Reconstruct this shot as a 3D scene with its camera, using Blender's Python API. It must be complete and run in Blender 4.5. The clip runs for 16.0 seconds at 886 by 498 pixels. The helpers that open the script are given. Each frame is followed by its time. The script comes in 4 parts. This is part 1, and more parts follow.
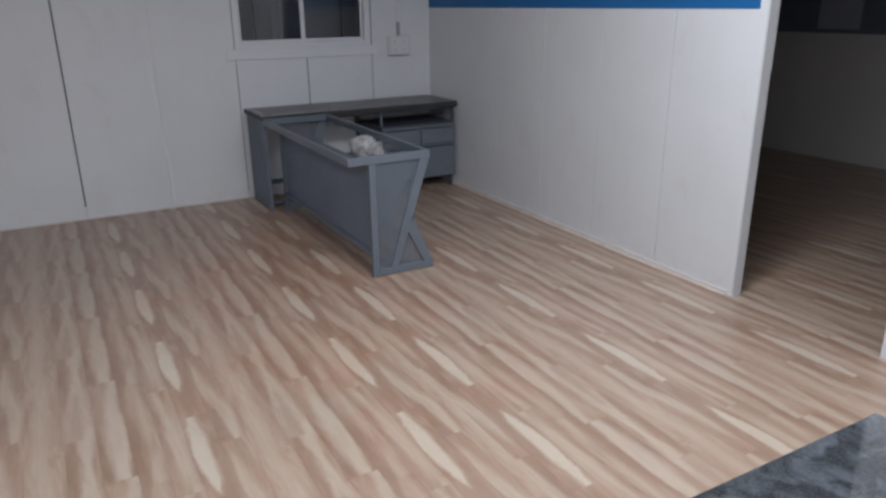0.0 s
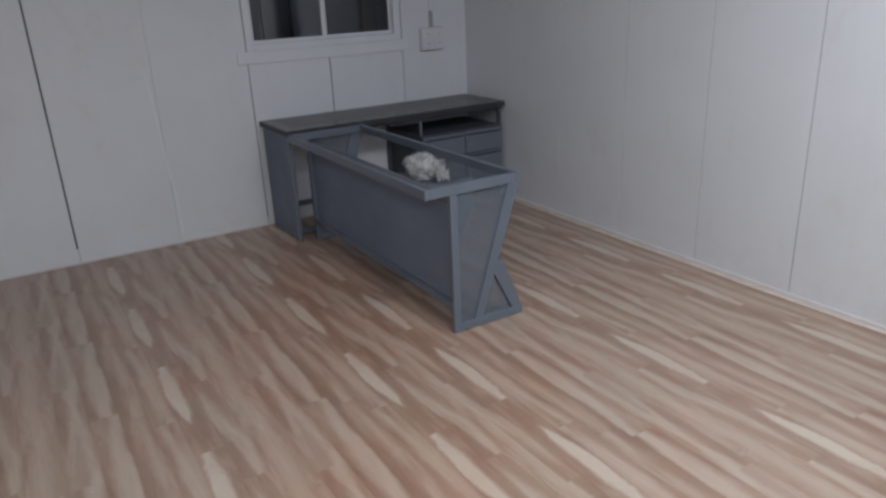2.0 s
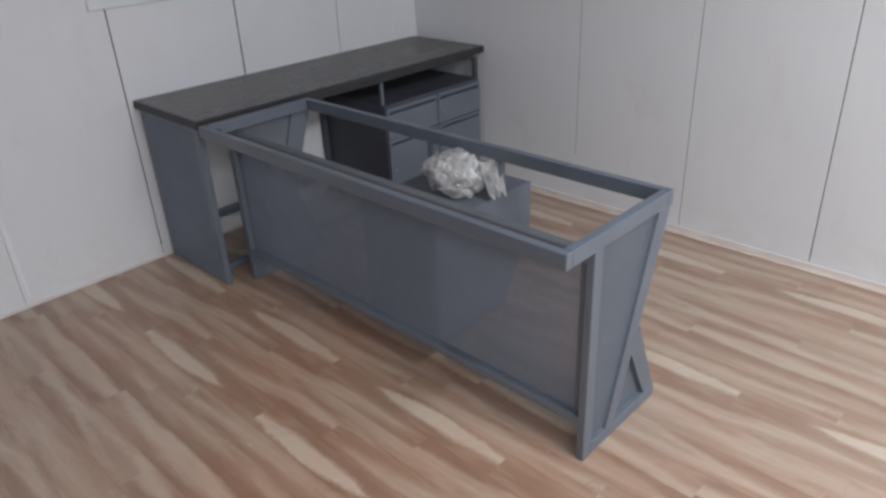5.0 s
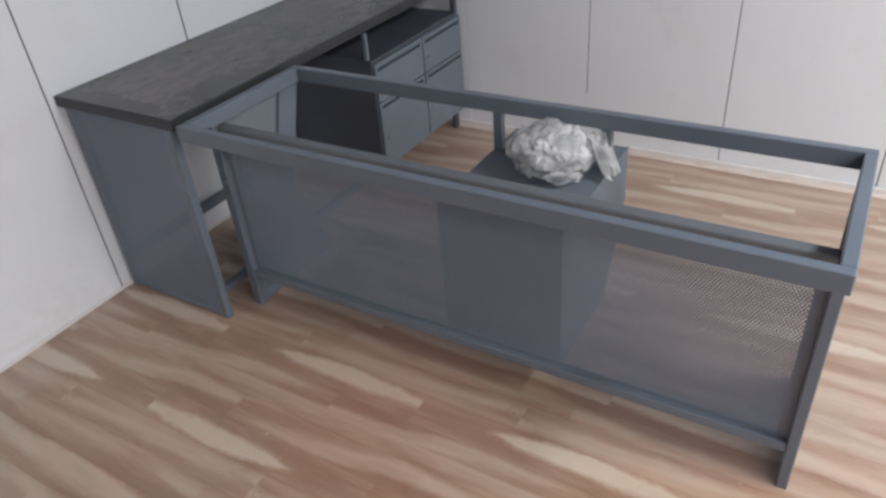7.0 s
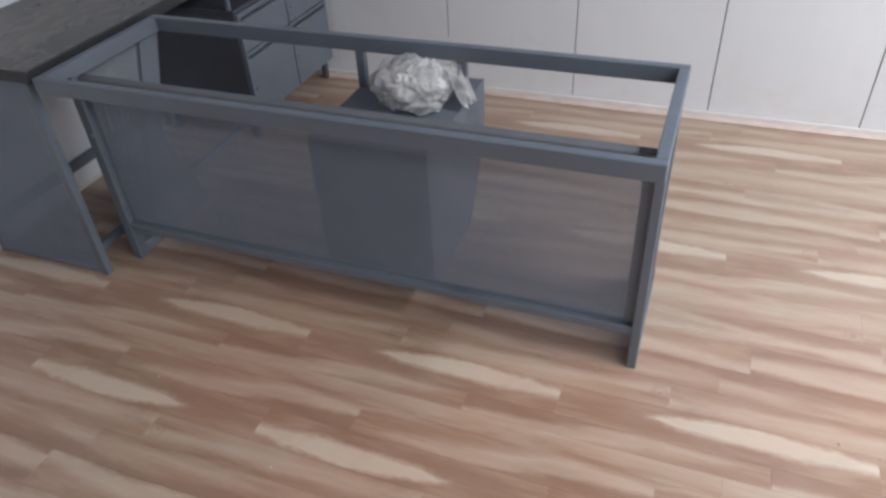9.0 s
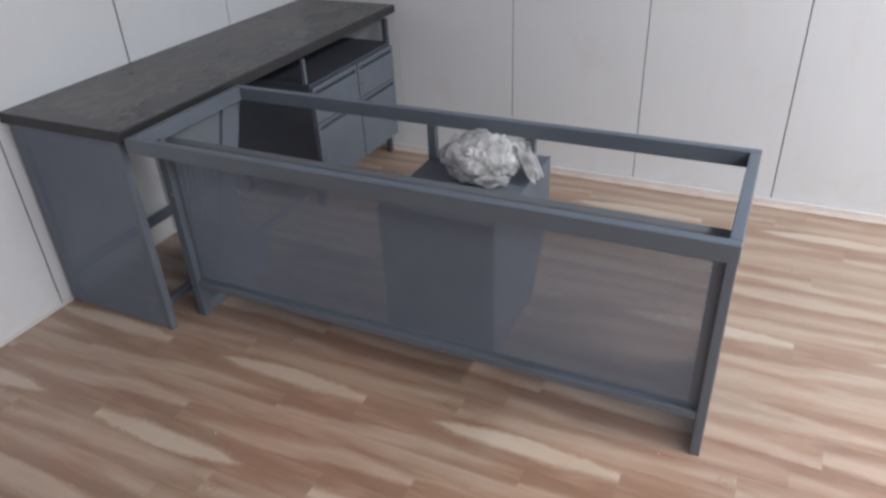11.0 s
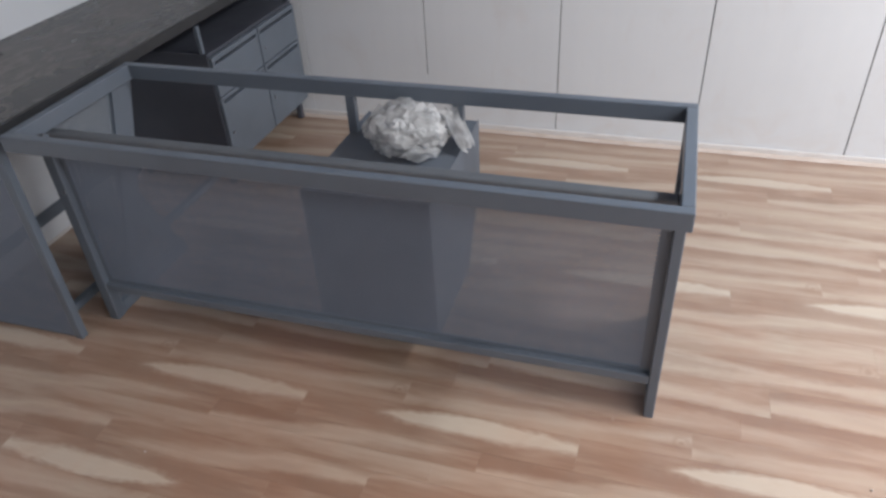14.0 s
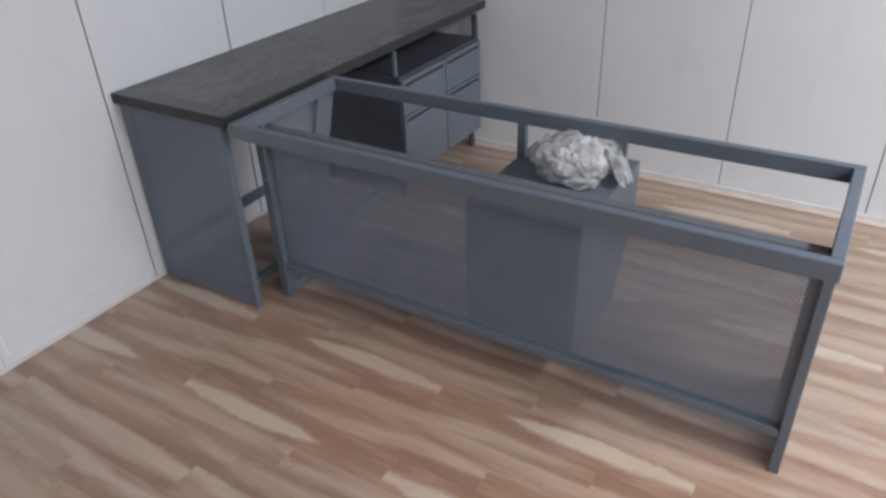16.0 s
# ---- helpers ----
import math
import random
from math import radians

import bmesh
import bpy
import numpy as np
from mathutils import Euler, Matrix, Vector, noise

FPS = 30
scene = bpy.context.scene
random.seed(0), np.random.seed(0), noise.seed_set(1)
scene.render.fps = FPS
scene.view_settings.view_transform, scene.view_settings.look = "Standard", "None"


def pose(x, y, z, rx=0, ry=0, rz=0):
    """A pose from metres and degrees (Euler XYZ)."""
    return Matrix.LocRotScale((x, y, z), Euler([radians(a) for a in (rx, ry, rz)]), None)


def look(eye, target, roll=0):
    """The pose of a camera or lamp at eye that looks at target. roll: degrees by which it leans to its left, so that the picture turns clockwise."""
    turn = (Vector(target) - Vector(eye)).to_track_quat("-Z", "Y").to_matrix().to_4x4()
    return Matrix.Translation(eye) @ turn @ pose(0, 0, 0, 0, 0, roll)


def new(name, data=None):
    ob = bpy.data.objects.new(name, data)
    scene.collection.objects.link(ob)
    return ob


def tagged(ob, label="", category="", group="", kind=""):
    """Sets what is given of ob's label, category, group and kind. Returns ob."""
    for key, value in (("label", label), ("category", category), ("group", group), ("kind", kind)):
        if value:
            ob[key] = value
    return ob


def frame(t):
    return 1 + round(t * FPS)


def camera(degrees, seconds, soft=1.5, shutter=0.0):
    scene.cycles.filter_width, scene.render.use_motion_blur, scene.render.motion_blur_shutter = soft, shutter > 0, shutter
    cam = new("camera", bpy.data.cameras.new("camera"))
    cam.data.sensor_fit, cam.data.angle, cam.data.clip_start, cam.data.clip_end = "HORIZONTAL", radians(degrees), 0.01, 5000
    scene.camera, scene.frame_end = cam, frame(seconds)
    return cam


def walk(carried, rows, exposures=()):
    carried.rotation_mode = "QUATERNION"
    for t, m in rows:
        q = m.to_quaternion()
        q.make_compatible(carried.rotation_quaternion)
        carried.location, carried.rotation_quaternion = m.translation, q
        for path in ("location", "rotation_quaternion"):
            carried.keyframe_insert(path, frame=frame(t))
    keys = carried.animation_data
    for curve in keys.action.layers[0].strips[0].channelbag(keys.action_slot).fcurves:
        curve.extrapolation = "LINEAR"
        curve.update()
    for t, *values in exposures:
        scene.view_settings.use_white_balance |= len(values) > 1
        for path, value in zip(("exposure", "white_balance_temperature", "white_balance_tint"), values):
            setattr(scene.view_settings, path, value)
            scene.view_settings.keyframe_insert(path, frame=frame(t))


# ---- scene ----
cam = camera(63.6, 16.0, soft=2.8)
PATH = [
    (0, (-3.206, -5.953, 1.561), (-2.292, -4.299, 0.907), -0.6),
    (0.5, (-3.224, -5.738, 1.533), (-2.398, -4.053, 0.843), -0.4),
    (1, (-3.275, -5.433, 1.567), (-2.342, -3.811, 0.859), 0.3),
    (1.5, (-3.313, -5.162, 1.577), (-2.311, -3.581, 0.873), -0.3),
    (2, (-3.265, -4.884, 1.578), (-2.298, -3.275, 0.885), -2.6),
    (2.5, (-3.2, -4.612, 1.576), (-2.274, -3.017, 0.803), -0.8),
    (3, (-3.144, -4.286, 1.575), (-2.131, -2.745, 0.801), -0.9),
    (3.5, (-3.076, -3.992, 1.578), (-2.039, -2.487, 0.766), -1.3),
    (4, (-2.994, -3.674, 1.564), (-1.968, -2.139, 0.796), -1.1),
    (4.5, (-3.001, -3.402, 1.536), (-1.936, -1.914, 0.729), -0.1),
    (4.7, (-3.031, -3.279, 1.526), (-1.874, -1.883, 0.684), -0.7),
    (6.8, (-2.963, -2.27, 1.511), (-1.568, -1.35, 0.413), -4.3),
    (7, (-2.962, -2.196, 1.519), (-1.574, -1.289, 0.401), -5.2),
    (7.5, (-2.964, -2.115, 1.518), (-1.5, -1.402, 0.356), -4.1),
    (8, (-2.957, -2.169, 1.497), (-1.471, -1.647, 0.265), -2.8),
    (8.5, (-3.027, -2.26, 1.509), (-1.547, -1.67, 0.3), -4.0),
    (9, (-3.096, -2.306, 1.511), (-1.63, -1.698, 0.293), -3.5),
    (9.5, (-3.146, -2.31, 1.521), (-1.649, -1.637, 0.379), -3.5),
    (9.7, (-3.162, -2.296, 1.525), (-1.648, -1.566, 0.441), -3.2),
    (11.8, (-3.059, -2.236, 1.497), (-1.523, -1.473, 0.467), -2.8),
    (12, (-3.011, -2.21, 1.529), (-1.478, -1.487, 0.468), -3.3),
    (12.5, (-2.969, -2.133, 1.525), (-1.401, -1.5, 0.458), -3.2),
    (13, (-2.955, -2.114, 1.499), (-1.46, -1.623, 0.266), -1.5),
    (13.5, (-2.975, -2.11, 1.499), (-1.451, -1.622, 0.299), -2.4),
    (14, (-3.018, -2.162, 1.513), (-1.477, -1.642, 0.348), -3.4),
    (14.5, (-3.054, -2.215, 1.525), (-1.569, -1.605, 0.333), -3.5),
    (15, (-3.108, -2.247, 1.52), (-1.639, -1.54, 0.361), -2.9),
    (15.5, (-3.168, -2.256, 1.522), (-1.747, -1.423, 0.387), -2.4),
    (16, (-3.184, -2.219, 1.533), (-1.744, -1.307, 0.487), -2.4),
]
walk(cam, [(t, look(eye, target, roll)) for t, eye, target, roll in PATH], [(0, -0.99, 6420, 10), (0.5, -1.02, 6400, 10), (1, -1.08, 6370, 10), (2, -1.05, 6400, 10), (2.5, -0.88, 6420, 10), (4, -0.60, 6560, 10), (4.7, -0.44, 6640, 10), (7, 0.10, 6760, 10), (7.5, 0.13, 6720, 10), (8, 0.0, 6680, 10), (9.5, -0.14, 6560, 10), (12, -0.04, 6680, 10), (13, -0.04, 6640, 10), (14.5, -0.12, 6660, 10), (16, -0.03, 6560, 10)])

# ---- light and picture ----
world = bpy.data.worlds.new("world")
scene.world = world
world.use_nodes = True
bg = world.node_tree.nodes["Background"]
bg.inputs[0].default_value = (0.02, 0.025, 0.035, 1)
bg.inputs[1].default_value = 0.3
scene.view_settings.exposure = 0.0


def area_lamp(name, m, sx, sy, watts, colour):
    data = bpy.data.lights.new(name, "AREA")
    data.shape, data.size, data.size_y, data.energy, data.color = "RECTANGLE", sx, sy, watts, colour
    ob = new(name, data)
    ob.matrix_world = m
    return ob


# oblong LED panels under the ceiling: (x, y, watts)
PANELS = [(-1.60, -4.1, 132.0), (-4.1, -4.5, 48.0), (-1.35, -6.9, 70.0), (-4.1, -6.6, 125.0)]
for bx, by, w in PANELS:
    area_lamp("panel_light", pose(bx, by, 2.79), 1.14, 0.56, w, (0.905, 0.95, 1.0))



# ---- materials ----
def mat(name):
    m = bpy.data.materials.new(name)
    m.use_nodes = True
    nt = m.node_tree
    return m, nt, nt.nodes["Principled BSDF"]


def node(nt, kind, **kw):
    n = nt.nodes.new(kind)
    for k, v in kw.items():
        if k in n.inputs:
            n.inputs[k].default_value = v
        else:
            setattr(n, k, v)
    return n


def link(nt, a, b):
    nt.links.new(a, b)


def maths(nt, op, a, b=0.0, c=0.0, clamp=False):
    n = nt.nodes.new("ShaderNodeMath")
    n.operation, n.use_clamp = op, clamp
    for i, v in enumerate((a, b, c)):
        if isinstance(v, (int, float)):
            n.inputs[i].default_value = v
        else:
            nt.links.new(v, n.inputs[i])
    return n.outputs[0]


def mapped(nt, scale, source="Object"):
    tc = nt.nodes.new("ShaderNodeTexCoord")
    mp = nt.nodes.new("ShaderNodeMapping")
    mp.inputs["Scale"].default_value = scale
    nt.links.new(tc.outputs[source], mp.inputs[0])
    return mp.outputs[0]


def world_pos(nt, scale):
    g = nt.nodes.new("ShaderNodeNewGeometry")
    mp = nt.nodes.new("ShaderNodeMapping")
    mp.inputs["Scale"].default_value = scale
    nt.links.new(g.outputs["Position"], mp.inputs[0])
    return mp.outputs[0]


def noise_of(nt, vec, scale, detail=4.0, rough=0.55, distortion=0.0):
    n = nt.nodes.new("ShaderNodeTexNoise")
    n.inputs["Scale"].default_value, n.inputs["Detail"].default_value = scale, detail
    n.inputs["Roughness"].default_value, n.inputs["Distortion"].default_value = rough, distortion
    nt.links.new(vec, n.inputs["Vector"])
    return n.outputs["Fac"]


def ramp(nt, fac, stops, mode="LINEAR"):
    n = nt.nodes.new("ShaderNodeValToRGB")
    n.color_ramp.interpolation = mode
    e = n.color_ramp.elements
    while len(e) < len(stops):
        e.new(0.5)
    for el, (p, c) in zip(e, stops):
        el.position, el.color = p, (*c, 1)
    nt.links.new(fac, n.inputs[0])
    return n.outputs[0]


def mixc(nt, fac, a, b, mode="MIX"):
    n = nt.nodes.new("ShaderNodeMix")
    n.data_type, n.blend_type = "RGBA", mode
    for sock, v in ((n.inputs[0], fac), (n.inputs[6], a), (n.inputs[7], b)):
        if isinstance(v, (int, float)):
            sock.default_value = v
        elif isinstance(v, tuple):
            sock.default_value = (*v, 1)
        else:
            nt.links.new(v, sock)
    return n.outputs[2]


def bumped(nt, bsdf, height, strength, distance):
    b = nt.nodes.new("ShaderNodeBump")
    b.inputs["Strength"].default_value, b.inputs["Distance"].default_value = strength, distance
    nt.links.new(height, b.inputs["Height"])
    nt.links.new(b.outputs[0], bsdf.inputs["Normal"])


def worn_paint(name, base, dark, rough=0.45, metal=0.0, big=3.0, fine=60.0, bump=0.05, spread=0.5):
    """Paint with cloudy unevenness, fine grain and patchy gloss."""
    m, nt, b = mat(name)
    p = world_pos(nt, (1, 1, 1))
    cloud = noise_of(nt, p, big, 5, 0.6, 0.3)
    grain = noise_of(nt, p, fine, 3)
    f = maths(nt, "MULTIPLY_ADD", maths(nt, "SUBTRACT", cloud, 0.5), spread * 2, 0.35, clamp=True)
    col = mixc(nt, f, base, dark)
    col = mixc(nt, maths(nt, "MULTIPLY", grain, 0.12), col, tuple(c * 0.75 for c in base))
    link(nt, col, b.inputs["Base Color"])
    b.inputs["Metallic"].default_value = metal
    link(nt, maths(nt, "MULTIPLY_ADD", cloud, 0.25, rough - 0.12), b.inputs["Roughness"])
    bumped(nt, b, grain, bump, 0.002)
    return m




def wall_material():
    """Factory-painted panel skin: cloudy dulling, faint upright ribbing, scattered grey-pink smudges."""
    m, nt, b = mat("wall_panel_paint")
    p = world_pos(nt, (1, 1, 1))
    cloud = noise_of(nt, p, 1.5, 5, 0.6, 0.3)
    rib = noise_of(nt, world_pos(nt, (26, 26, 0.5)), 1.0, 3, 0.5)
    grain = noise_of(nt, p, 60, 3)
    smudge = noise_of(nt, world_pos(nt, (1, 1, 0.6)), 4.5, 7, 0.68, 0.6)
    col = mixc(nt, maths(nt, "MULTIPLY_ADD", maths(nt, "SUBTRACT", cloud, 0.5), 1.2, 0.4, clamp=True), (0.688, 0.704, 0.734), (0.598, 0.614, 0.646))
    col = mixc(nt, maths(nt, "MULTIPLY", maths(nt, "SUBTRACT", rib, 0.4), 0.35, clamp=True), col, (0.57, 0.59, 0.64))
    col = mixc(nt, maths(nt, "MULTIPLY", maths(nt, "SUBTRACT", smudge, 0.56), 2.0, clamp=True), col, (0.57, 0.53, 0.52))
    sep = nt.nodes.new("ShaderNodeSeparateXYZ")
    link(nt, p, sep.inputs[0])
    low = maths(nt, "MULTIPLY_ADD", sep.outputs[2], -3.2, 0.92, clamp=True)
    splash = maths(nt, "MULTIPLY", maths(nt, "SUBTRACT", noise_of(nt, world_pos(nt, (1, 1, 1.8)), 5.5, 6, 0.62, 0.8), 0.47), 4.0, clamp=True)
    col = mixc(nt, maths(nt, "MULTIPLY", maths(nt, "MULTIPLY", low, splash), 0.55), col, (0.60, 0.545, 0.515))
    link(nt, col, b.inputs["Base Color"])
    link(nt, maths(nt, "MULTIPLY_ADD", cloud, 0.25, 0.36), b.inputs["Roughness"])
    bumped(nt, b, maths(nt, "MULTIPLY_ADD", rib, 0.7, maths(nt, "MULTIPLY", grain, 0.3)), 0.10, 0.003)
    return m


WALL = wall_material()
TRIM = worn_paint("white_profile_paint", (0.70, 0.72, 0.755), (0.61, 0.63, 0.665), 0.4, 0, 4, 80, 0.03, 0.4)
BEIGE = worn_paint("dusty_base_channel", (0.58, 0.52, 0.48), (0.40, 0.34, 0.30), 0.6, 0, 9, 70, 0.1, 0.8)
CHANNEL = worn_paint("dusty_white_channel", (0.66, 0.635, 0.625), (0.54, 0.49, 0.465), 0.6, 0, 7, 70, 0.1, 0.9)
FOOT = worn_paint("dusty_filler", (0.60, 0.515, 0.465), (0.43, 0.335, 0.28), 0.7, 0, 8, 60, 0.15, 1.0)
JOINT = worn_paint("joint_shadow_rubber", (0.11, 0.115, 0.125), (0.06, 0.065, 0.075), 0.7)
FILLER = worn_paint("wall_filler", (0.74, 0.755, 0.79), (0.66, 0.675, 0.71), 0.55, 0, 6, 80, 0.08, 0.6)
JOINT_MID = worn_paint("grey_joint_filler", (0.24, 0.245, 0.26), (0.18, 0.185, 0.20), 0.7)
JOINT_PALE = worn_paint("pale_joint_filler", (0.52, 0.53, 0.55), (0.42, 0.43, 0.46), 0.7)
BLUE = worn_paint("blue_wall_paint", (0.008, 0.130, 0.37), (0.007, 0.105, 0.31), 0.45)
GREY = worn_paint("blue_grey_enamel", (0.135, 0.160, 0.196), (0.106, 0.126, 0.156), 0.37, 0.0, 6, 90, 0.08, 0.7)
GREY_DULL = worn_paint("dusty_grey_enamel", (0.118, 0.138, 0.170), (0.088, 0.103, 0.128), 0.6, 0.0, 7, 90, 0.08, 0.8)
BLACK = worn_paint("black_rubber", (0.02, 0.02, 0.022), (0.012, 0.012, 0.014), 0.6)
PLASTIC = worn_paint("white_switch_plastic", (0.66, 0.675, 0.70), (0.57, 0.585, 0.61), 0.35)
GREY_PIPE = worn_paint("grey_conduit", (0.34, 0.35, 0.36), (0.26, 0.27, 0.28), 0.5)
CEIL = worn_paint("ceiling_paint", (0.7, 0.7, 0.71), (0.62, 0.62, 0.64), 0.7)
ROOM_DARK = worn_paint("far_room_paint", (0.76, 0.75, 0.74), (0.64, 0.63, 0.62), 0.8)
# darkened blue-grey enamel: the shade under the worktop is put into the colour
SHADE = worn_paint("shaded_enamel_inside", (0.070, 0.075, 0.096), (0.053, 0.058, 0.075), 0.55, 0, 6, 90, 0.06, 0.7)
CAP = worn_paint("grey_white_profile", (0.60, 0.61, 0.64), (0.50, 0.51, 0.54), 0.5, 0, 5, 80, 0.05, 0.6)
UPPER = worn_paint("dull_steel_rail", (0.125, 0.136, 0.152), (0.095, 0.104, 0.118), 0.55, 0.0, 8, 90, 0.08, 0.8)
EDGE = worn_paint("dark_stone_edge", (0.028, 0.029, 0.032), (0.018, 0.019, 0.022), 0.5, 0, 12, 120, 0.1, 0.8)
SUBFLOOR = worn_paint("brown_underlay", (0.24, 0.16, 0.115), (0.19, 0.125, 0.09), 0.8)
FAR_BAND = worn_paint("dim_blue_band", (0.17, 0.20, 0.27), (0.13, 0.155, 0.22), 0.6)
FAR_BOARD = worn_paint("grey_board", (0.42, 0.45, 0.53), (0.35, 0.38, 0.45), 0.6)
LINO = worn_paint("worn_threshold", (0.42, 0.335, 0.275), (0.32, 0.24, 0.19), 0.6, 0, 14, 90, 0.1, 0.9)
STEEL = worn_paint("dull_steel", (0.35, 0.36, 0.38), (0.25, 0.26, 0.28), 0.35, 0.9)


def stone_material():
    """Dark slab smeared with dried slurry, dull where it is dusty, bare along its rim."""
    m, nt, b = mat("smeared_dark_slab")
    p = world_pos(nt, (1, 1, 1))
    big = noise_of(nt, world_pos(nt, (1, 1.5, 1)), 3.0, 3, 0.5, 0.7)
    mid = noise_of(nt, world_pos(nt, (1, 1.4, 1)), 9.0, 6, 0.6, 1.4)
    fine = noise_of(nt, p, 140, 3)
    f = maths(nt, "MULTIPLY_ADD", mid, 0.5, maths(nt, "MULTIPLY", big, 0.6))
    f = maths(nt, "MULTIPLY", maths(nt, "SUBTRACT", f, 0.45), 8.0, clamp=True)
    tc = nt.nodes.new("ShaderNodeTexCoord")
    sep = nt.nodes.new("ShaderNodeSeparateXYZ")
    link(nt, tc.outputs["Generated"], sep.inputs[0])
    wob = maths(nt, "MULTIPLY", maths(nt, "SUBTRACT", mid, 0.5), 0.16)

    def rim(c, width):
        d = maths(nt, "SUBTRACT", 0.5, maths(nt, "ABSOLUTE", maths(nt, "SUBTRACT", c, 0.5)))
        return maths(nt, "MULTIPLY", maths(nt, "ADD", d, maths(nt, "MULTIPLY", wob, width * 6)), 1 / width, clamp=True)

    mask = maths(nt, "MULTIPLY", rim(sep.outputs[0], 0.035), rim(sep.outputs[1], 0.13))
    wipe = noise_of(nt, world_pos(nt, (1, 3.2, 1)), 11.0, 6, 0.68, 1.0)
    f = maths(nt, "MULTIPLY", f, maths(nt, "MULTIPLY_ADD", wipe, 3.4, -0.90, clamp=True))
    f = maths(nt, "MULTIPLY", f, mask)
    place = nt.nodes.new("ShaderNodeSeparateXYZ")
    link(nt, p, place.inputs[0])
    # bare patches that the slurry never covered: x, y, half width, half depth
    for px, py, hw, hd in ((-0.36, -0.335, 0.115, 0.085), (-1.50, -0.475, 0.16, 0.075), (-0.95, -0.10, 0.20, 0.05), (-1.74, -0.25, 0.05, 0.25)):
        dx = maths(nt, "MULTIPLY", maths(nt, "SUBTRACT", place.outputs[0], px), 1 / hw)
        dy = maths(nt, "MULTIPLY", maths(nt, "SUBTRACT", place.outputs[1], py), 1 / hd)
        d = maths(nt, "SQRT", maths(nt, "ADD", maths(nt, "MULTIPLY", dx, dx), maths(nt, "MULTIPLY", dy, dy)))
        d = maths(nt, "ADD", d, maths(nt, "MULTIPLY", maths(nt, "SUBTRACT", mid, 0.5), 2.2))
        f = maths(nt, "MULTIPLY", f, maths(nt, "MULTIPLY_ADD", d, 4.0, -3.3, clamp=True))
    col = ramp(nt, f, [(0.0, (0.031, 0.030, 0.030)), (0.3, (0.060, 0.056, 0.056)), (0.65, (0.108, 0.099, 0.098)), (1.0, (0.190, 0.176, 0.173))])
    col = mixc(nt, maths(nt, "MULTIPLY", fine, 0.22), col, (0.04, 0.04, 0.04))
    link(nt, col, b.inputs["Base Color"])
    link(nt, maths(nt, "MULTIPLY_ADD", f, 0.22, 0.24), b.inputs["Roughness"])
    bumped(nt, b, maths(nt, "MULTIPLY_ADD", mid, 1.5, fine), 0.10, 0.002)
    return m


def granite_material():
    m, nt, b = mat("polished_black_granite")
    p = world_pos(nt, (1, 1, 1))
    v = node(nt, "ShaderNodeTexVoronoi", Scale=420.0)
    link(nt, p, v.inputs["Vector"])
    n = noise_of(nt, p, 9, 5)
    col = ramp(nt, v.outputs["Color"], [(0.0, (0.018, 0.020, 0.024)), (0.6, (0.035, 0.039, 0.046)), (1.0, (0.075, 0.082, 0.092))])
    mottle = noise_of(nt, p, 15, 4, 0.6, 0.8)
    col = mixc(nt, maths(nt, "MULTIPLY", maths(nt, "SUBTRACT", mottle, 0.45), 3.0, clamp=True), col, (0.120, 0.135, 0.158))
    link(nt, col, b.inputs["Base Color"])
    link(nt, maths(nt, "MULTIPLY_ADD", n, 0.10, 0.0), b.inputs["Roughness"])
    return m


PERF = worn_paint("perforated_sheet_enamel", (0.178, 0.208, 0.268), (0.142, 0.168, 0.218), 0.45, 0.0, 7, 90, 0.05, 0.6)


def glass_material(name, tint, rough=0.02):
    m, nt, b = mat(name)
    b.inputs["Base Color"].default_value = (*tint, 1)
    b.inputs["Transmission Weight"].default_value = 1.0
    b.inputs["Roughness"].default_value, b.inputs["IOR"].default_value = rough, 1.42
    return m


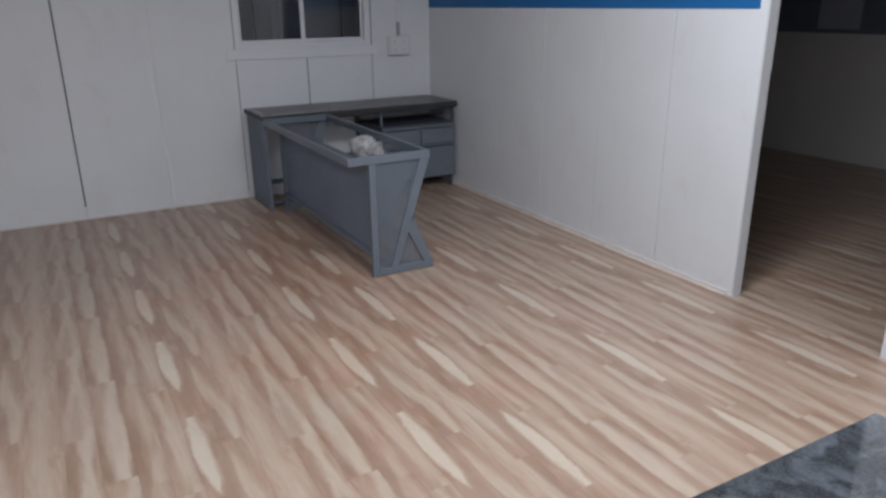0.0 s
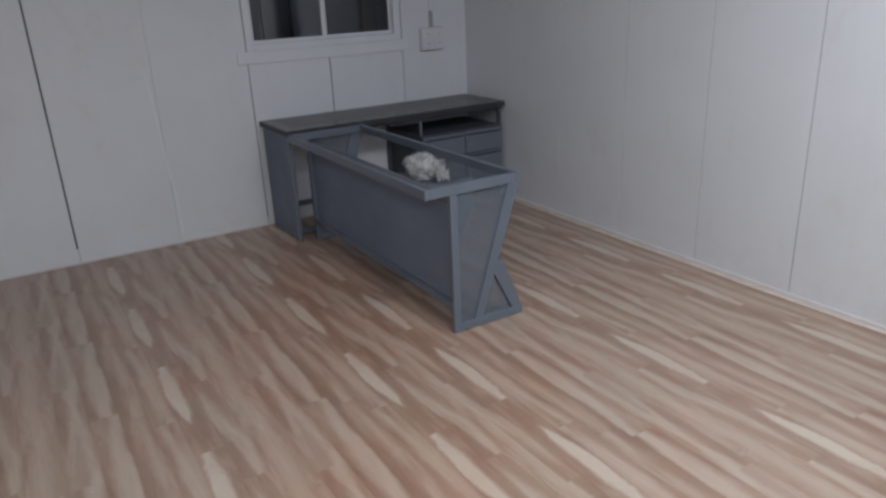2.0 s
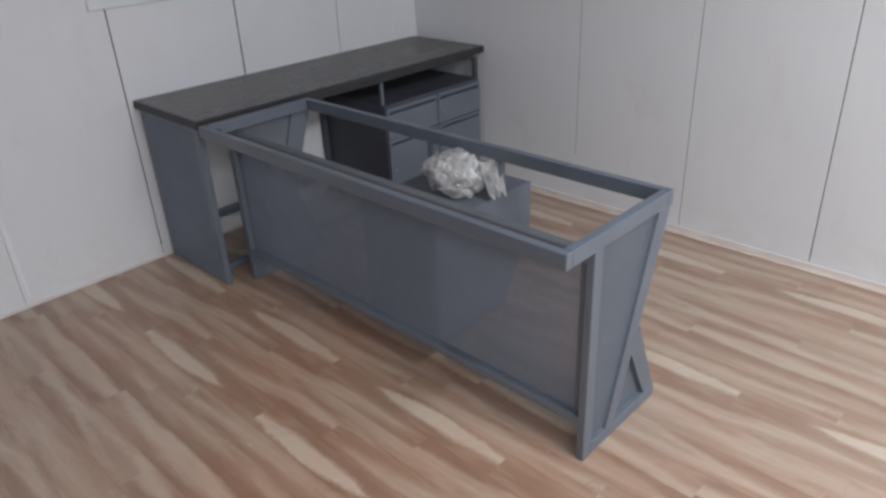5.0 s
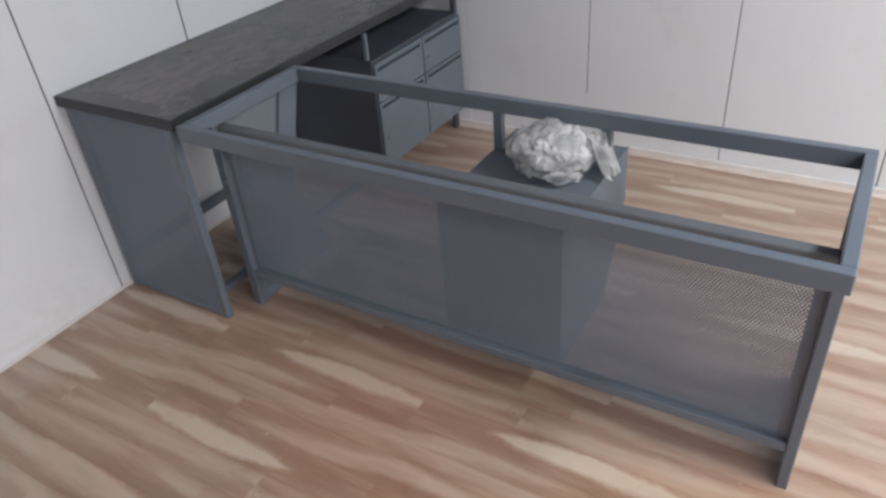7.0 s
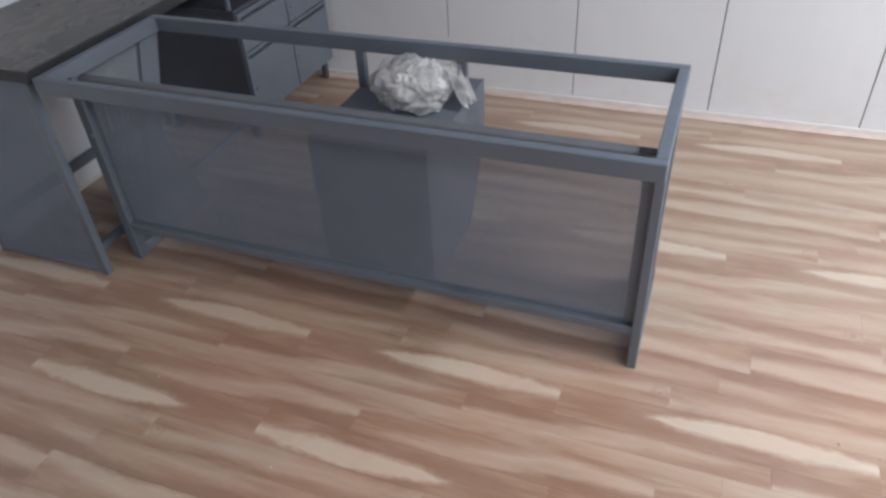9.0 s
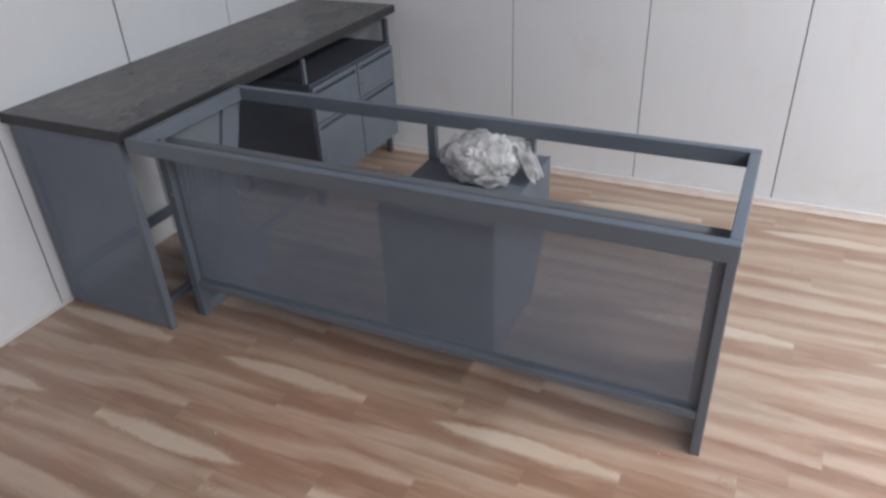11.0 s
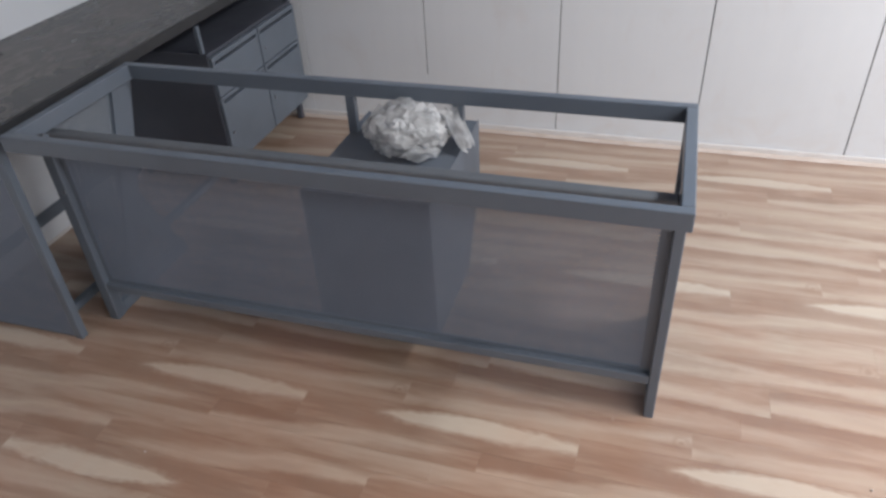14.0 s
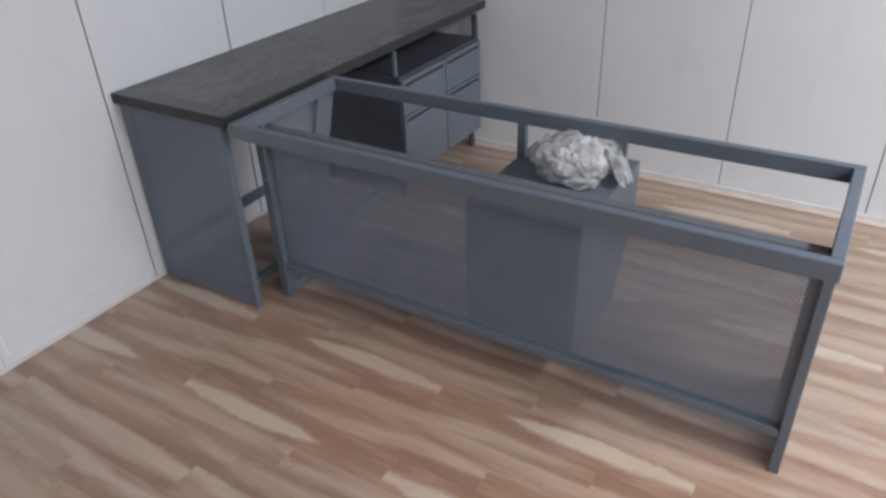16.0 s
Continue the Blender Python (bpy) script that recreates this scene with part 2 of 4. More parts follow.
def film_material():
    """Thin crumpled clear plastic: mostly see-through, milky in the folds, with sharp glints."""
    m, nt, b = mat("crumpled_clear_film")
    p = world_pos(nt, (1, 1, 1))
    n = noise_of(nt, p, 16, 3, 0.55, 0.6)
    b.inputs["Base Color"].default_value = (0.97, 0.97, 0.98, 1)
    b.inputs["Roughness"].default_value = 0.5
    folds = noise_of(nt, p, 48, 3, 0.55, 1.2)
    ridge = maths(nt, "SUBTRACT", 1.0, maths(nt, "ABSOLUTE", maths(nt, "MULTIPLY_ADD", folds, 4.0, -2.0)))
    bump = nt.nodes.new("ShaderNodeBump")
    bump.inputs["Strength"].default_value, bump.inputs["Distance"].default_value = 0.6, 0.004
    link(nt, ridge, bump.inputs["Height"])
    tr = nt.nodes.new("ShaderNodeBsdfTransparent")
    body = nt.nodes.new("ShaderNodeMixShader")
    link(nt, maths(nt, "MULTIPLY_ADD", n, 1.4, -0.14, clamp=True), body.inputs[0])
    link(nt, tr.outputs[0], body.inputs[1])
    through_light = nt.nodes.new("ShaderNodeBsdfTranslucent")
    through_light.inputs["Color"].default_value = (0.96, 0.965, 0.98, 1)
    milk = nt.nodes.new("ShaderNodeMixShader")
    milk.inputs[0].default_value = 0.5
    link(nt, b.outputs[0], milk.inputs[1])
    link(nt, through_light.outputs[0], milk.inputs[2])
    link(nt, milk.outputs[0], body.inputs[2])
    gl = nt.nodes.new("ShaderNodeBsdfGlossy")
    gl.inputs["Roughness"].default_value = 0.16
    link(nt, bump.outputs[0], gl.inputs["Normal"])
    fr = nt.nodes.new("ShaderNodeFresnel")
    fr.inputs["IOR"].default_value = 1.46
    link(nt, bump.outputs[0], fr.inputs["Normal"])
    mx = nt.nodes.new("ShaderNodeMixShader")
    link(nt, fr.outputs[0], mx.inputs[0])
    link(nt, body.outputs[0], mx.inputs[1])
    link(nt, gl.outputs[0], mx.inputs[2])
    link(nt, mx.outputs[0], nt.nodes["Material Output"].inputs[0])
    return m


SLAB = stone_material()
GRANITE = granite_material()
GLASS = glass_material("window_glass", (0.9, 0.93, 0.95))
FILM = film_material()


# ---- mesh helpers ----
def box_bm(x0, y0, z0, x1, y1, z1, bevel=0.0, bm=None):
    bm = bm or bmesh.new()
    vs = [bm.verts.new((x, y, z)) for x in (x0, x1) for y in (y0, y1) for z in (z0, z1)]
    fs = [bm.faces.new([vs[i] for i in f]) for f in ((0, 1, 3, 2), (4, 6, 7, 5), (0, 4, 5, 1), (2, 3, 7, 6), (0, 2, 6, 4), (1, 5, 7, 3))]
    if bevel:
        es = {e for f in fs for e in f.edges}
        bmesh.ops.bevel(bm, geom=list(es), offset=bevel, segments=2, affect="EDGES", profile=0.5)
    return bm


def bar_bm(a, b, width, depth, across, bevel=0.003):
    """A rectangular tube from a to b: width along across x axis, depth along across."""
    a, b, across = Vector(a), Vector(b), Vector(across).normalized()
    along = (b - a).normalized()
    side = along.cross(across).normalized()
    bm = box_bm(-width / 2, -depth / 2, 0, width / 2, depth / 2, (b - a).length, bevel)
    m = Matrix((side, across, along)).transposed().to_4x4()
    bm.transform(Matrix.Translation(a) @ m)
    return bm


def prism_bm(points, thick, axis):
    """A flat polygon (list of 3D corners in order), thickened along axis."""
    bm = bmesh.new()
    off = Vector(axis).normalized() * thick
    lo = [bm.verts.new(Vector(p) - off / 2) for p in points]
    hi = [bm.verts.new(Vector(p) + off / 2) for p in points]
    n = len(points)
    bm.faces.new(lo[::-1]), bm.faces.new(hi)
    for i in range(n):
        bm.faces.new((lo[i], lo[(i + 1) % n], hi[(i + 1) % n], hi[i]))
    bmesh.ops.recalc_face_normals(bm, faces=bm.faces)
    return bm


def mesh_of(name, bm, material, smooth=False):
    me = bpy.data.meshes.new(name)
    bm.to_mesh(me)
    bm.free()
    for m in material if isinstance(material, (list, tuple)) else (material,):
        me.materials.append(m)
    if smooth:
        me.polygons.foreach_set("use_smooth", [True] * len(me.polygons))
    return me


def part(name, bm, material, parent, label="", smooth=False):
    ob = new(name, mesh_of(name, bm, material, smooth))
    ob.parent = parent
    return tagged(ob, label)


def thing(name, at, label, category, group="", kind=""):
    ob = new(name)
    ob.location = at
    ob.empty_display_size = 0.1
    bpy.context.view_layer.update()
    return tagged(ob, label, category, group, kind)


def put(name, bm, material, parent, label="", smooth=False):
    """A part given in world coordinates under a thing at parent's place."""
    root = parent
    off = Vector((0, 0, 0))
    while root:
        off += root.location
        root = root.parent
    bm.transform(Matrix.Translation(-off))
    return part(name, bm, material, parent, label, smooth)


def structure(name, bm, material, label, category):
    ob = new(name, mesh_of(name, bm, material))
    return tagged(ob, label, category, "", "structure")


PITCH, HOLE = 0.0081, 0.00295      # staggered round holes in the steel sheets
RING = [(math.cos(math.radians(30 + 60 * k)), math.sin(math.radians(30 + 60 * k))) for k in range(6)]


def sheet_bm(points, axis, out=-1):
    """A punched sheet over a convex outline, facing along axis (0 or 1): a hole in every cell of a staggered
    field, closed cells along the rim, and the sheet's thickness round each hole."""
    flat = [Vector((p[1 - axis], p[2])) for p in points]
    mid = sum(flat, Vector((0, 0))) / len(flat)
    edges = []
    for a, b in zip(flat, flat[1:] + flat[:1]):
        n = Vector((b.y - a.y, a.x - b.x)).normalized()
        if n.dot(mid - a) < 0:
            n = -n
        edges.append((a, n))
    u0, u1 = min(p.x for p in flat), max(p.x for p in flat)
    v0, v1 = min(p.y for p in flat), max(p.y for p in flat)
    ph, plane, thick = PITCH * 0.866025, points[0][axis], 0.0022
    verts, faces = [], []

    def add(u, v, depth):
        w = plane - out * depth
        verts.append((w, u, v) if axis == 0 else (u, w, v))

    for row in range(-1, int((v1 - v0) / ph) + 3):
        for column in range(-1, int((u1 - u0) / PITCH) + 3):
            c = Vector((u0 + (column + 0.5 * (row % 2)) * PITCH, v0 + row * ph))
            inside = min(n.dot(c - a) for a, n in edges)
            if inside < -0.0047:
                continue
            k0 = len(verts)
            for x, y in RING:
                add(c.x + x * PITCH * 0.5774, c.y + y * PITCH * 0.5774, 0.0)
            if inside < 0.004:
                faces.append([k0 + k for k in range(6)])
                continue
            for depth in (0.0, thick):
                for x, y in RING:
                    add(c.x + x * HOLE, c.y + y * HOLE, depth)
            for k in range(6):
                m = (k + 1) % 6
                faces.append((k0 + k, k0 + m, k0 + 6 + m, k0 + 6 + k))
                faces.append((k0 + 6 + k, k0 + 6 + m, k0 + 12 + m, k0 + 12 + k))
    me = bpy.data.meshes.new("sheet")
    me.from_pydata(verts, [], faces)
    bm = bmesh.new()
    bm.from_mesh(me)
    bpy.data.meshes.remove(me)
    return bm


# ---- room shell ----
H, T = 2.85, 0.06
X0, Y0 = -6.2, -8.6           # far left wall, wall behind the start
END, JAMB = -3.527, -4.365     # doorway in the partition
SEAMS_N = [-5.47, -4.87, -4.265, -3.66, -3.04, -2.41, -1.79, -1.197, -0.605]
SEAMS_E = [-0.53, -1.131, -1.732, -2.331, -2.931]
XE = -0.036                   # room face of the partition
WIN = (-1.79, -0.62, 1.20, 2.25)


def panels_wall_north():
    """The wall with the window, of upright panels with open joints, one object a panel."""
    wall = thing("wall_north", (0, 0, 0), "white sandwich panel wall with narrow upright joints", "wall", "", "structure")
    put("core", box_bm(X0, 0.012, 0, WIN[0], T, H), WALL, wall)
    put("core", box_bm(WIN[1], 0.012, 0, 4.4, T, H), WALL, wall)
    put("core", box_bm(WIN[0], 0.012, 0, WIN[1], T, WIN[2]), WALL, wall)
    put("core", box_bm(WIN[0], 0.012, WIN[3], WIN[1], T, H), WALL, wall)
    xs = [X0] + SEAMS_N + [0.0]
    gaps = {-3.04: 0.0055, -2.41: 0.0006, -1.79: 0.003, -1.197: 0.004, -0.605: 0.0022}
    for a, b in zip(xs, xs[1:]):
        ga, gb = gaps.get(a, 0.002), gaps.get(b, 0.002)
        z0, z1 = 0.0, H
        if a >= -1.8 and b <= -0.6:
            put("panel", box_bm(a + ga, 0.0, 0, b - gb, 0.0125, 1.135, 0.0012), WALL, wall)
            put("panel", box_bm(a + ga, 0.0, WIN[3], b - gb, 0.0125, H, 0.0012), WALL, wall)
        else:
            put("panel", box_bm(a + ga, 0.0, z0, b - gb, 0.0125, z1, 0.0012), WALL, wall)
    for x in SEAMS_N:
        z1 = 1.13 if -1.7 < x < -0.7 else H
        z0 = 0.10 if x in (-3.04, -1.197) else 0.06
        put("joint", box_bm(x - 0.006, 0.006, z0, x + 0.006, 0.0128, z1), JOINT if x > -3.2 and x != -2.41 else JOINT_MID if x == -3.66 else JOINT_PALE, wall)
    left = [(-2.458, 1.16), (-2.440, 0.90), (-2.422, 0.62), (-2.404, 0.36), (-2.392, 0.05)]
    outline = [(x, -0.0004, z) for x, z in left] + [(x + 0.010 + 0.006 * (k % 2), -0.0004, z) for k, (x, z) in enumerate(left[::-1])]
    put("filler_smear", prism_bm(outline, 0.0006, (0, 1, 0)), FILLER, wall, "pale smear of filler over a joint")
    return wall


def panels_wall_east():
    wall = thing("wall_east", (0, 0, 0), "white panel partition with a blue band above", "wall", "", "structure")
    put("core", box_bm(0.012, END, 0, T - 0.012, 0.0, H), WALL, wall)
    ys = [0.0] + SEAMS_E + [END]
    for a, b in zip(ys, ys[1:]):
        ga, gb = (0.0012 if v > -0.6 else 0.0023 for v in (a, b))
        put("panel", box_bm(0.0, b + gb, 0.0, 0.0125, a - ga, H, 0.0012), WALL, wall)
        put("panel", box_bm(T - 0.0125, b + 0.0014, 0.0, T, a - 0.0014, H, 0.0012), WALL, wall)
    for y in SEAMS_E:
        put("joint", box_bm(0.005, y - 0.005, 0.25 if y == -1.131 else 0.026, 0.0128, y + 0.005, H), JOINT_PALE if y > -0.6 else JOINT_MID if y == -1.732 else JOINT, wall)
    put("joint_filler", box_bm(0.0004, -1.1336, 0.004, 0.0126, -1.1284, 0.249), WALL, wall)
    put("band", box_bm(-0.003, END + 0.055, 1.513, 0.001, -0.003, H), BLUE, wall, "blue painted band")
    cap = box_bm(-0.004, END - 0.004, 0, T + 0.004, END + 0.004, 1.21, 0.0015)
    put("end_cap", cap, CAP, wall)
    put("end_cap", box_bm(-0.006, END - 0.005, 1.205, T + 0.006, END + 0.004, H, 0.0015), CAP, wall)
    put("end_flange", box_bm(-0.004, END + 0.0045, 0, 0.0, END + 0.032, 1.2, 0.001), TRIM, wall)
    put("end_flange", box_bm(-0.006, END + 0.0045, 1.203, 0.0, END + 0.034, H, 0.001), TRIM, wall)
    wall.location.x = XE
    return wall


wall_north = panels_wall_north()
wall_east = panels_wall_east()
structure("baseboard", box_bm(XE - 0.012, END + 0.034, 0, XE - 0.0005, -0.001, 0.024, 0.003), CHANNEL, "dusty white floor channel along the partition", "baseboard")


def foot_strip():
    """Flat run of pale filler on the floor along the partition, its free edge uneven."""
    bm = bmesh.new()
    ends, n = [], 64
    for k in range(n + 1):
        y = -0.012 + (END + 0.045) * k / n
        w = 0.030 + 0.006 * noise.noise(Vector((y * 3.1, 0.7, 0))) + 0.004 * noise.noise(Vector((y * 15.0, 2.1, 0)))
        w *= 1.0 - 0.6 * max(0.0, (-y - 2.95) / 0.6)
        a, c = XE - 0.0125, XE - 0.0125 - w
        ends.append([bm.verts.new(q) for q in ((a, y, 0.0005), (a, y, 0.0050), (c + 0.006, y, 0.0036), (c, y, 0.0005))])
    for p, q in zip(ends, ends[1:]):
        for i in range(4):
            bm.faces.new((p[i], p[(i + 1) % 4], q[(i + 1) % 4], q[i]))
    bm.faces.new(ends[0])
    bm.faces.new(ends[-1][::-1])
    bmesh.ops.recalc_face_normals(bm, faces=bm.faces)
    return bm


structure("trim", foot_strip(), FOOT, "pale dusty filler run along the foot of the partition", "trim")
structure("baseboard", box_bm(X0, -0.006, 0, XE - 0.0125, -0.001, 0.014, 0.002), CHANNEL, "thin dusty white floor channel along the wall", "baseboard")
structure("wall_east_rest", box_bm(XE, Y0, 0, XE + T, JAMB, H), WALL, "white panel partition beyond the doorway", "wall")
structure("threshold", box_bm(XE + 0.018, JAMB + 0.01, 0, XE + 0.040, END - 0.006, 0.003, 0.001), LINO, "pale worn threshold strip in the doorway", "threshold")
structure("trim", box_bm(XE - 0.006, JAMB, 0, XE + T + 0.006, JAMB + 0.008, H, 0.0015), TRIM, "white end profile of the doorway", "trim")
structure("wall_west", box_bm(X0 - T, Y0, 0, X0, T, H), WALL, "white panel wall", "wall")
structure("wall_south", box_bm(X0 - T, Y0 - T, 0, 4.4, Y0, H), WALL, "white panel wall", "wall")
structure("wall_far", box_bm(3.75, Y0, 0, 3.81, 0.0, H), ROOM_DARK, "dim wall of the unlit room", "wall")
structure("wall_far_partition", box_bm(XE + T, -5.4, 0, 3.75, -5.34, H), ROOM_DARK, "dim wall of the unlit room", "wall")
structure("trim", box_bm(3.742, -5.3, 1.23, 3.7495, -0.002, H - 0.01), FAR_BAND, "dim bluish band on the unlit room's wall", "trim")
board = new("notice_board", mesh_of("notice_board", box_bm(3.725, -1.66, 1.27, 3.741, -1.225, 1.95, 0.003), FAR_BOARD))
tagged(board, "dim bluish-grey board on the wall of the unlit room", "board")
structure("ceiling", box_bm(X0 - T, Y0 - T, H, 4.4, T, H + 0.05), CEIL, "plain pale ceiling", "ceiling")
structure("ground", box_bm(X0 - 0.5, Y0 - 0.5, -0.1, 4.8, 0.5, -0.006), SUBFLOOR, "brown fibre underlay", "ground")
for bx, by, w in PANELS:
    bt = thing("ceiling_light", (bx, by, H), "oblong white LED panel under the ceiling", "light", "ceiling lights")
    put("housing", box_bm(bx - 0.6, by - 0.3, 2.805, bx + 0.6, by + 0.3, 2.849, 0.004), TRIM, bt)


# ---- window ----
def build_window():
    w = thing("window_1", (-1.205, 0, 1.2), "white aluminium sliding window with dark night panes", "window", "", "structure")
    put("window_sill", box_bm(-1.858, -0.012, 1.133, -0.556, 0.0, 1.215, 0.003), TRIM, w)
    for x0, x1 in ((-1.79, -1.742), (-0.676, -0.6205)):
        put("frame", box_bm(x0, -0.022, 1.215, x1, 0.055, 2.25, 0.003), TRIM, w)
    put("frame", box_bm(-1.742, -0.022, 1.215, -0.676, 0.055, 1.258, 0.003), TRIM, w)
    put("frame", box_bm(-1.742, -0.022, 2.21, -0.676, 0.055, 2.25, 0.003), TRIM, w)
    for x0, x1, y in ((-1.742, -1.197, 0.002), (-1.225, -0.676, 0.026)):
        s = put("sash", box_bm(x0, y, 1.258, x1, y + 0.02, 1.282, 0.002), TRIM, w)
        put("stile", box_bm(x0, y, 1.282, x0 + (0.016 if x0 < -1.5 else 0.03), y + 0.02, 2.19, 0.002), TRIM, s)
        put("stile", box_bm(x1 - (0.035 if x1 < -1 else 0.016), y, 1.282, x1, y + 0.02, 2.19, 0.002), TRIM, s)
        put("rail", box_bm(x0, y, 2.19, x1, y + 0.02, 2.21, 0.002), TRIM, s)
        put("pane", box_bm(x0 + 0.012, y + 0.008, 1.28, x1 - 0.012, y + 0.012, 2.192), GLASS, s)
    return w


build_window()


# ---- switch and conduit ----
sw = thing("switch_box", (-0.356, 0, 1.2), "white surface switch box with rocker switches on the wall", "switch")
put("box", box_bm(-0.458, -0.042, 1.117, -0.255, -0.0005, 1.282, 0.006), PLASTIC, sw)
put("plate", box_bm(-0.452, -0.0465, 1.123, -0.261, -0.0415, 1.276, 0.003), PLASTIC, sw)
for rx in (-0.440, -0.350):
    for rz in (1.137, 1.207):
        rocker = put("rocker", box_bm(rx, -0.0505, rz, rx + 0.078, -0.046, rz + 0.056, 0.002), PLASTIC, sw)
        put("marker", box_bm(rx + 0.030, -0.0512, rz + 0.024, rx + 0.046, -0.0504, rz + 0.032), GREY_PIPE, rocker, "small grey mark")
cd = thing("conduit", (-0.352, 0, 1.28), "white surface conduit with a grey lower sleeve", "conduit")
put("channel", box_bm(-0.364, -0.016, 1.40, -0.34, -0.0005, H - 0.002, 0.003), TRIM, cd)
put("sleeve", box_bm(-0.366, -0.02, 1.283, -0.338, -0.0005, 1.40, 0.004), GREY_PIPE, cd)


# ---- desk frame with perforated front ----
XN, XF = -1.770, -1.247       # outer faces of the top frame
YE, YC = -2.263, -0.556       # free end and the end at the side unit
ZT, ZR = 0.736, 0.690         # top and underside of the top frame
XP = -1.640                   # front face of the legs
W = 0.040


def end_frame(desk, y0, y1, extra=0.0, slim=0.0):
    """One end: upright, slanted brace, short counter-brace and floor rail with perforated infill."""
    ym, d = (y0 + y1) / 2, y1 - y0
    f = put("end_frame", box_bm(XP, y0, 0, XP + W, y1, ZR, 0.003), GREY, desk)
    put("floor_rail", box_bm(XP + W, y0, 0.004, -1.236, y1, 0.046, 0.003), GREY, f)
    put("brace", prism_bm([(-1.522 - extra, ym, 0.046), (-1.474 + extra, ym, 0.046), (-1.2515 + extra, ym, ZR), (-1.316 - extra, ym, ZR)], d - 0.002 - slim, (0, 1, 0)), GREY, f)
    put("counter_brace", prism_bm([(-1.384, ym, 0.306), (-1.402, ym, 0.255), (-1.296, ym, 0.046), (-1.240, ym, 0.046), (-1.362, ym, 0.330)], d - 0.004 - slim, (0, 1, 0)), GREY, f)
    put("infill", sheet_bm([(XP + W, ym, 0.046), (-1.52, ym, 0.046), (-1.316, ym, ZR), (XP + W, ym, ZR)], 1), GREY, f)
    put("infill", sheet_bm([(-1.474, ym + 0.006, 0.046), (-1.29, ym + 0.006, 0.046), (-1.395, ym + 0.006, 0.27)], 1), GREY, f)
    return f


def build_desk():
    d = thing("desk_frame", ((XN + XF) / 2, (YE + YC) / 2, 0), "blue-grey steel desk frame without its top, perforated front", "desk")
    put("top_rail", box_bm(XN, YE, ZR, XN + 0.026, YC, ZT, 0.003), GREY, d)
    put("top_rail", box_bm(XF - 0.026, YE, ZR, XF, YC, ZT, 0.003), GREY, d)
    put("top_rail", box_bm(XN + 0.026, YE, ZR, XF - 0.026, YE + 0.028, ZT, 0.003), GREY, d)
    put("top_rail", box_bm(XN + 0.026, YC - 0.028, ZR, XF - 0.026, YC, ZT, 0.003), GREY, d)
    end_frame(d, YE + 0.002, YE + 0.028)
    end_frame(d, YC - 0.001, YC + 0.034, 0.014, 0.018)
    ya, yb = YE + 0.028, YC - 0.001
    put("upper_rail", box_bm(XP + 0.002, ya, 0.642, XP + W - 0.002, yb, 0.682, 0.006), UPPER, d, "dull unpainted steel rail")
    put("lower_rail", box_bm(XP + 0.002, ya, 0.122, XP + W - 0.002, yb, 0.150, 0.003), GREY, d)
    x = XP + 0.022
    put("front_panel", sheet_bm([(x, ya + 0.026, 0.16), (x, yb - 0.014, 0.16), (x, yb - 0.014, 0.634), (x, ya + 0.026, 0.634)], 0), PERF, d, "perforated grey steel sheet")
    for y0, y1, z0, z1 in ((ya, ya + 0.026, 0.15, 0.642), (yb - 0.014, yb, 0.15, 0.642), (ya + 0.026, yb - 0.014, 0.15, 0.16), (ya + 0.026, yb - 0.014, 0.634, 0.642)):
        put("sheet_margin", box_bm(x - 0.001, y0, z0, x + 0.001, y1, z1), GREY, d)
    screw = bmesh.new()
    bmesh.ops.create_cone(screw, segments=16, radius1=0.0065, radius2=0.0058, depth=0.003, cap_ends=True, matrix=pose(XN + 0.034, YC - 0.104, ZT - 0.0035))
    tab = put("screw_tab", box_bm(XN + 0.026, YC - 0.120, ZT - 0.010, XN + 0.046, YC - 0.088, ZT - 0.005, 0.001), GREY, d)
    put("screw", screw, BLACK, tab, "dark screw head")
    bolt = bmesh.new()
    bmesh.ops.create_cone(bolt, segments=6, radius1=0.0055, radius2=0.005, depth=0.004, cap_ends=True, matrix=pose(XP - 0.002, YC + 0.008, 0.49, 0, 90))
    put("bolt", bolt, STEEL, d, "small bright steel bolt")
    for y in (-1.316, -1.640):
        put("hanger", box_bm(XF - 0.024, y - 0.014, 0.575, XF - 0.002, y + 0.014, ZR, 0.002), GREY, d)
    return d


build_desk()


def build_hung_box():
    """The steel box hung under the desk, its back cut away towards the floor."""
    b = thing("under_desk_box", (-1.35, -1.478, 0.12), "dull grey steel box hung under the desk frame", "box")
    y0, y1 = -1.655, -1.300
    prof = [(-1.600, 0.13), (-1.600, 0.570), (-1.115, 0.570), (-1.115, 0.40), (-1.27, 0.13)]
    put("body", prism_bm([(x, (y0 + y1) / 2, z) for x, z in prof], y1 - y0 - 0.006, (0, 1, 0)), GREY_DULL, b)
    for y in (y0 + 0.0015, y1 - 0.0015):
        put("side", prism_bm([(-1.602, y, 0.125), (-1.602, y, 0.5706), (-1.108, y, 0.5706), (-1.108, y, 0.395), (-1.265, y, 0.125)], 0.003, (0, 1, 0)), GREY_DULL, b)
    return b


build_hung_box()


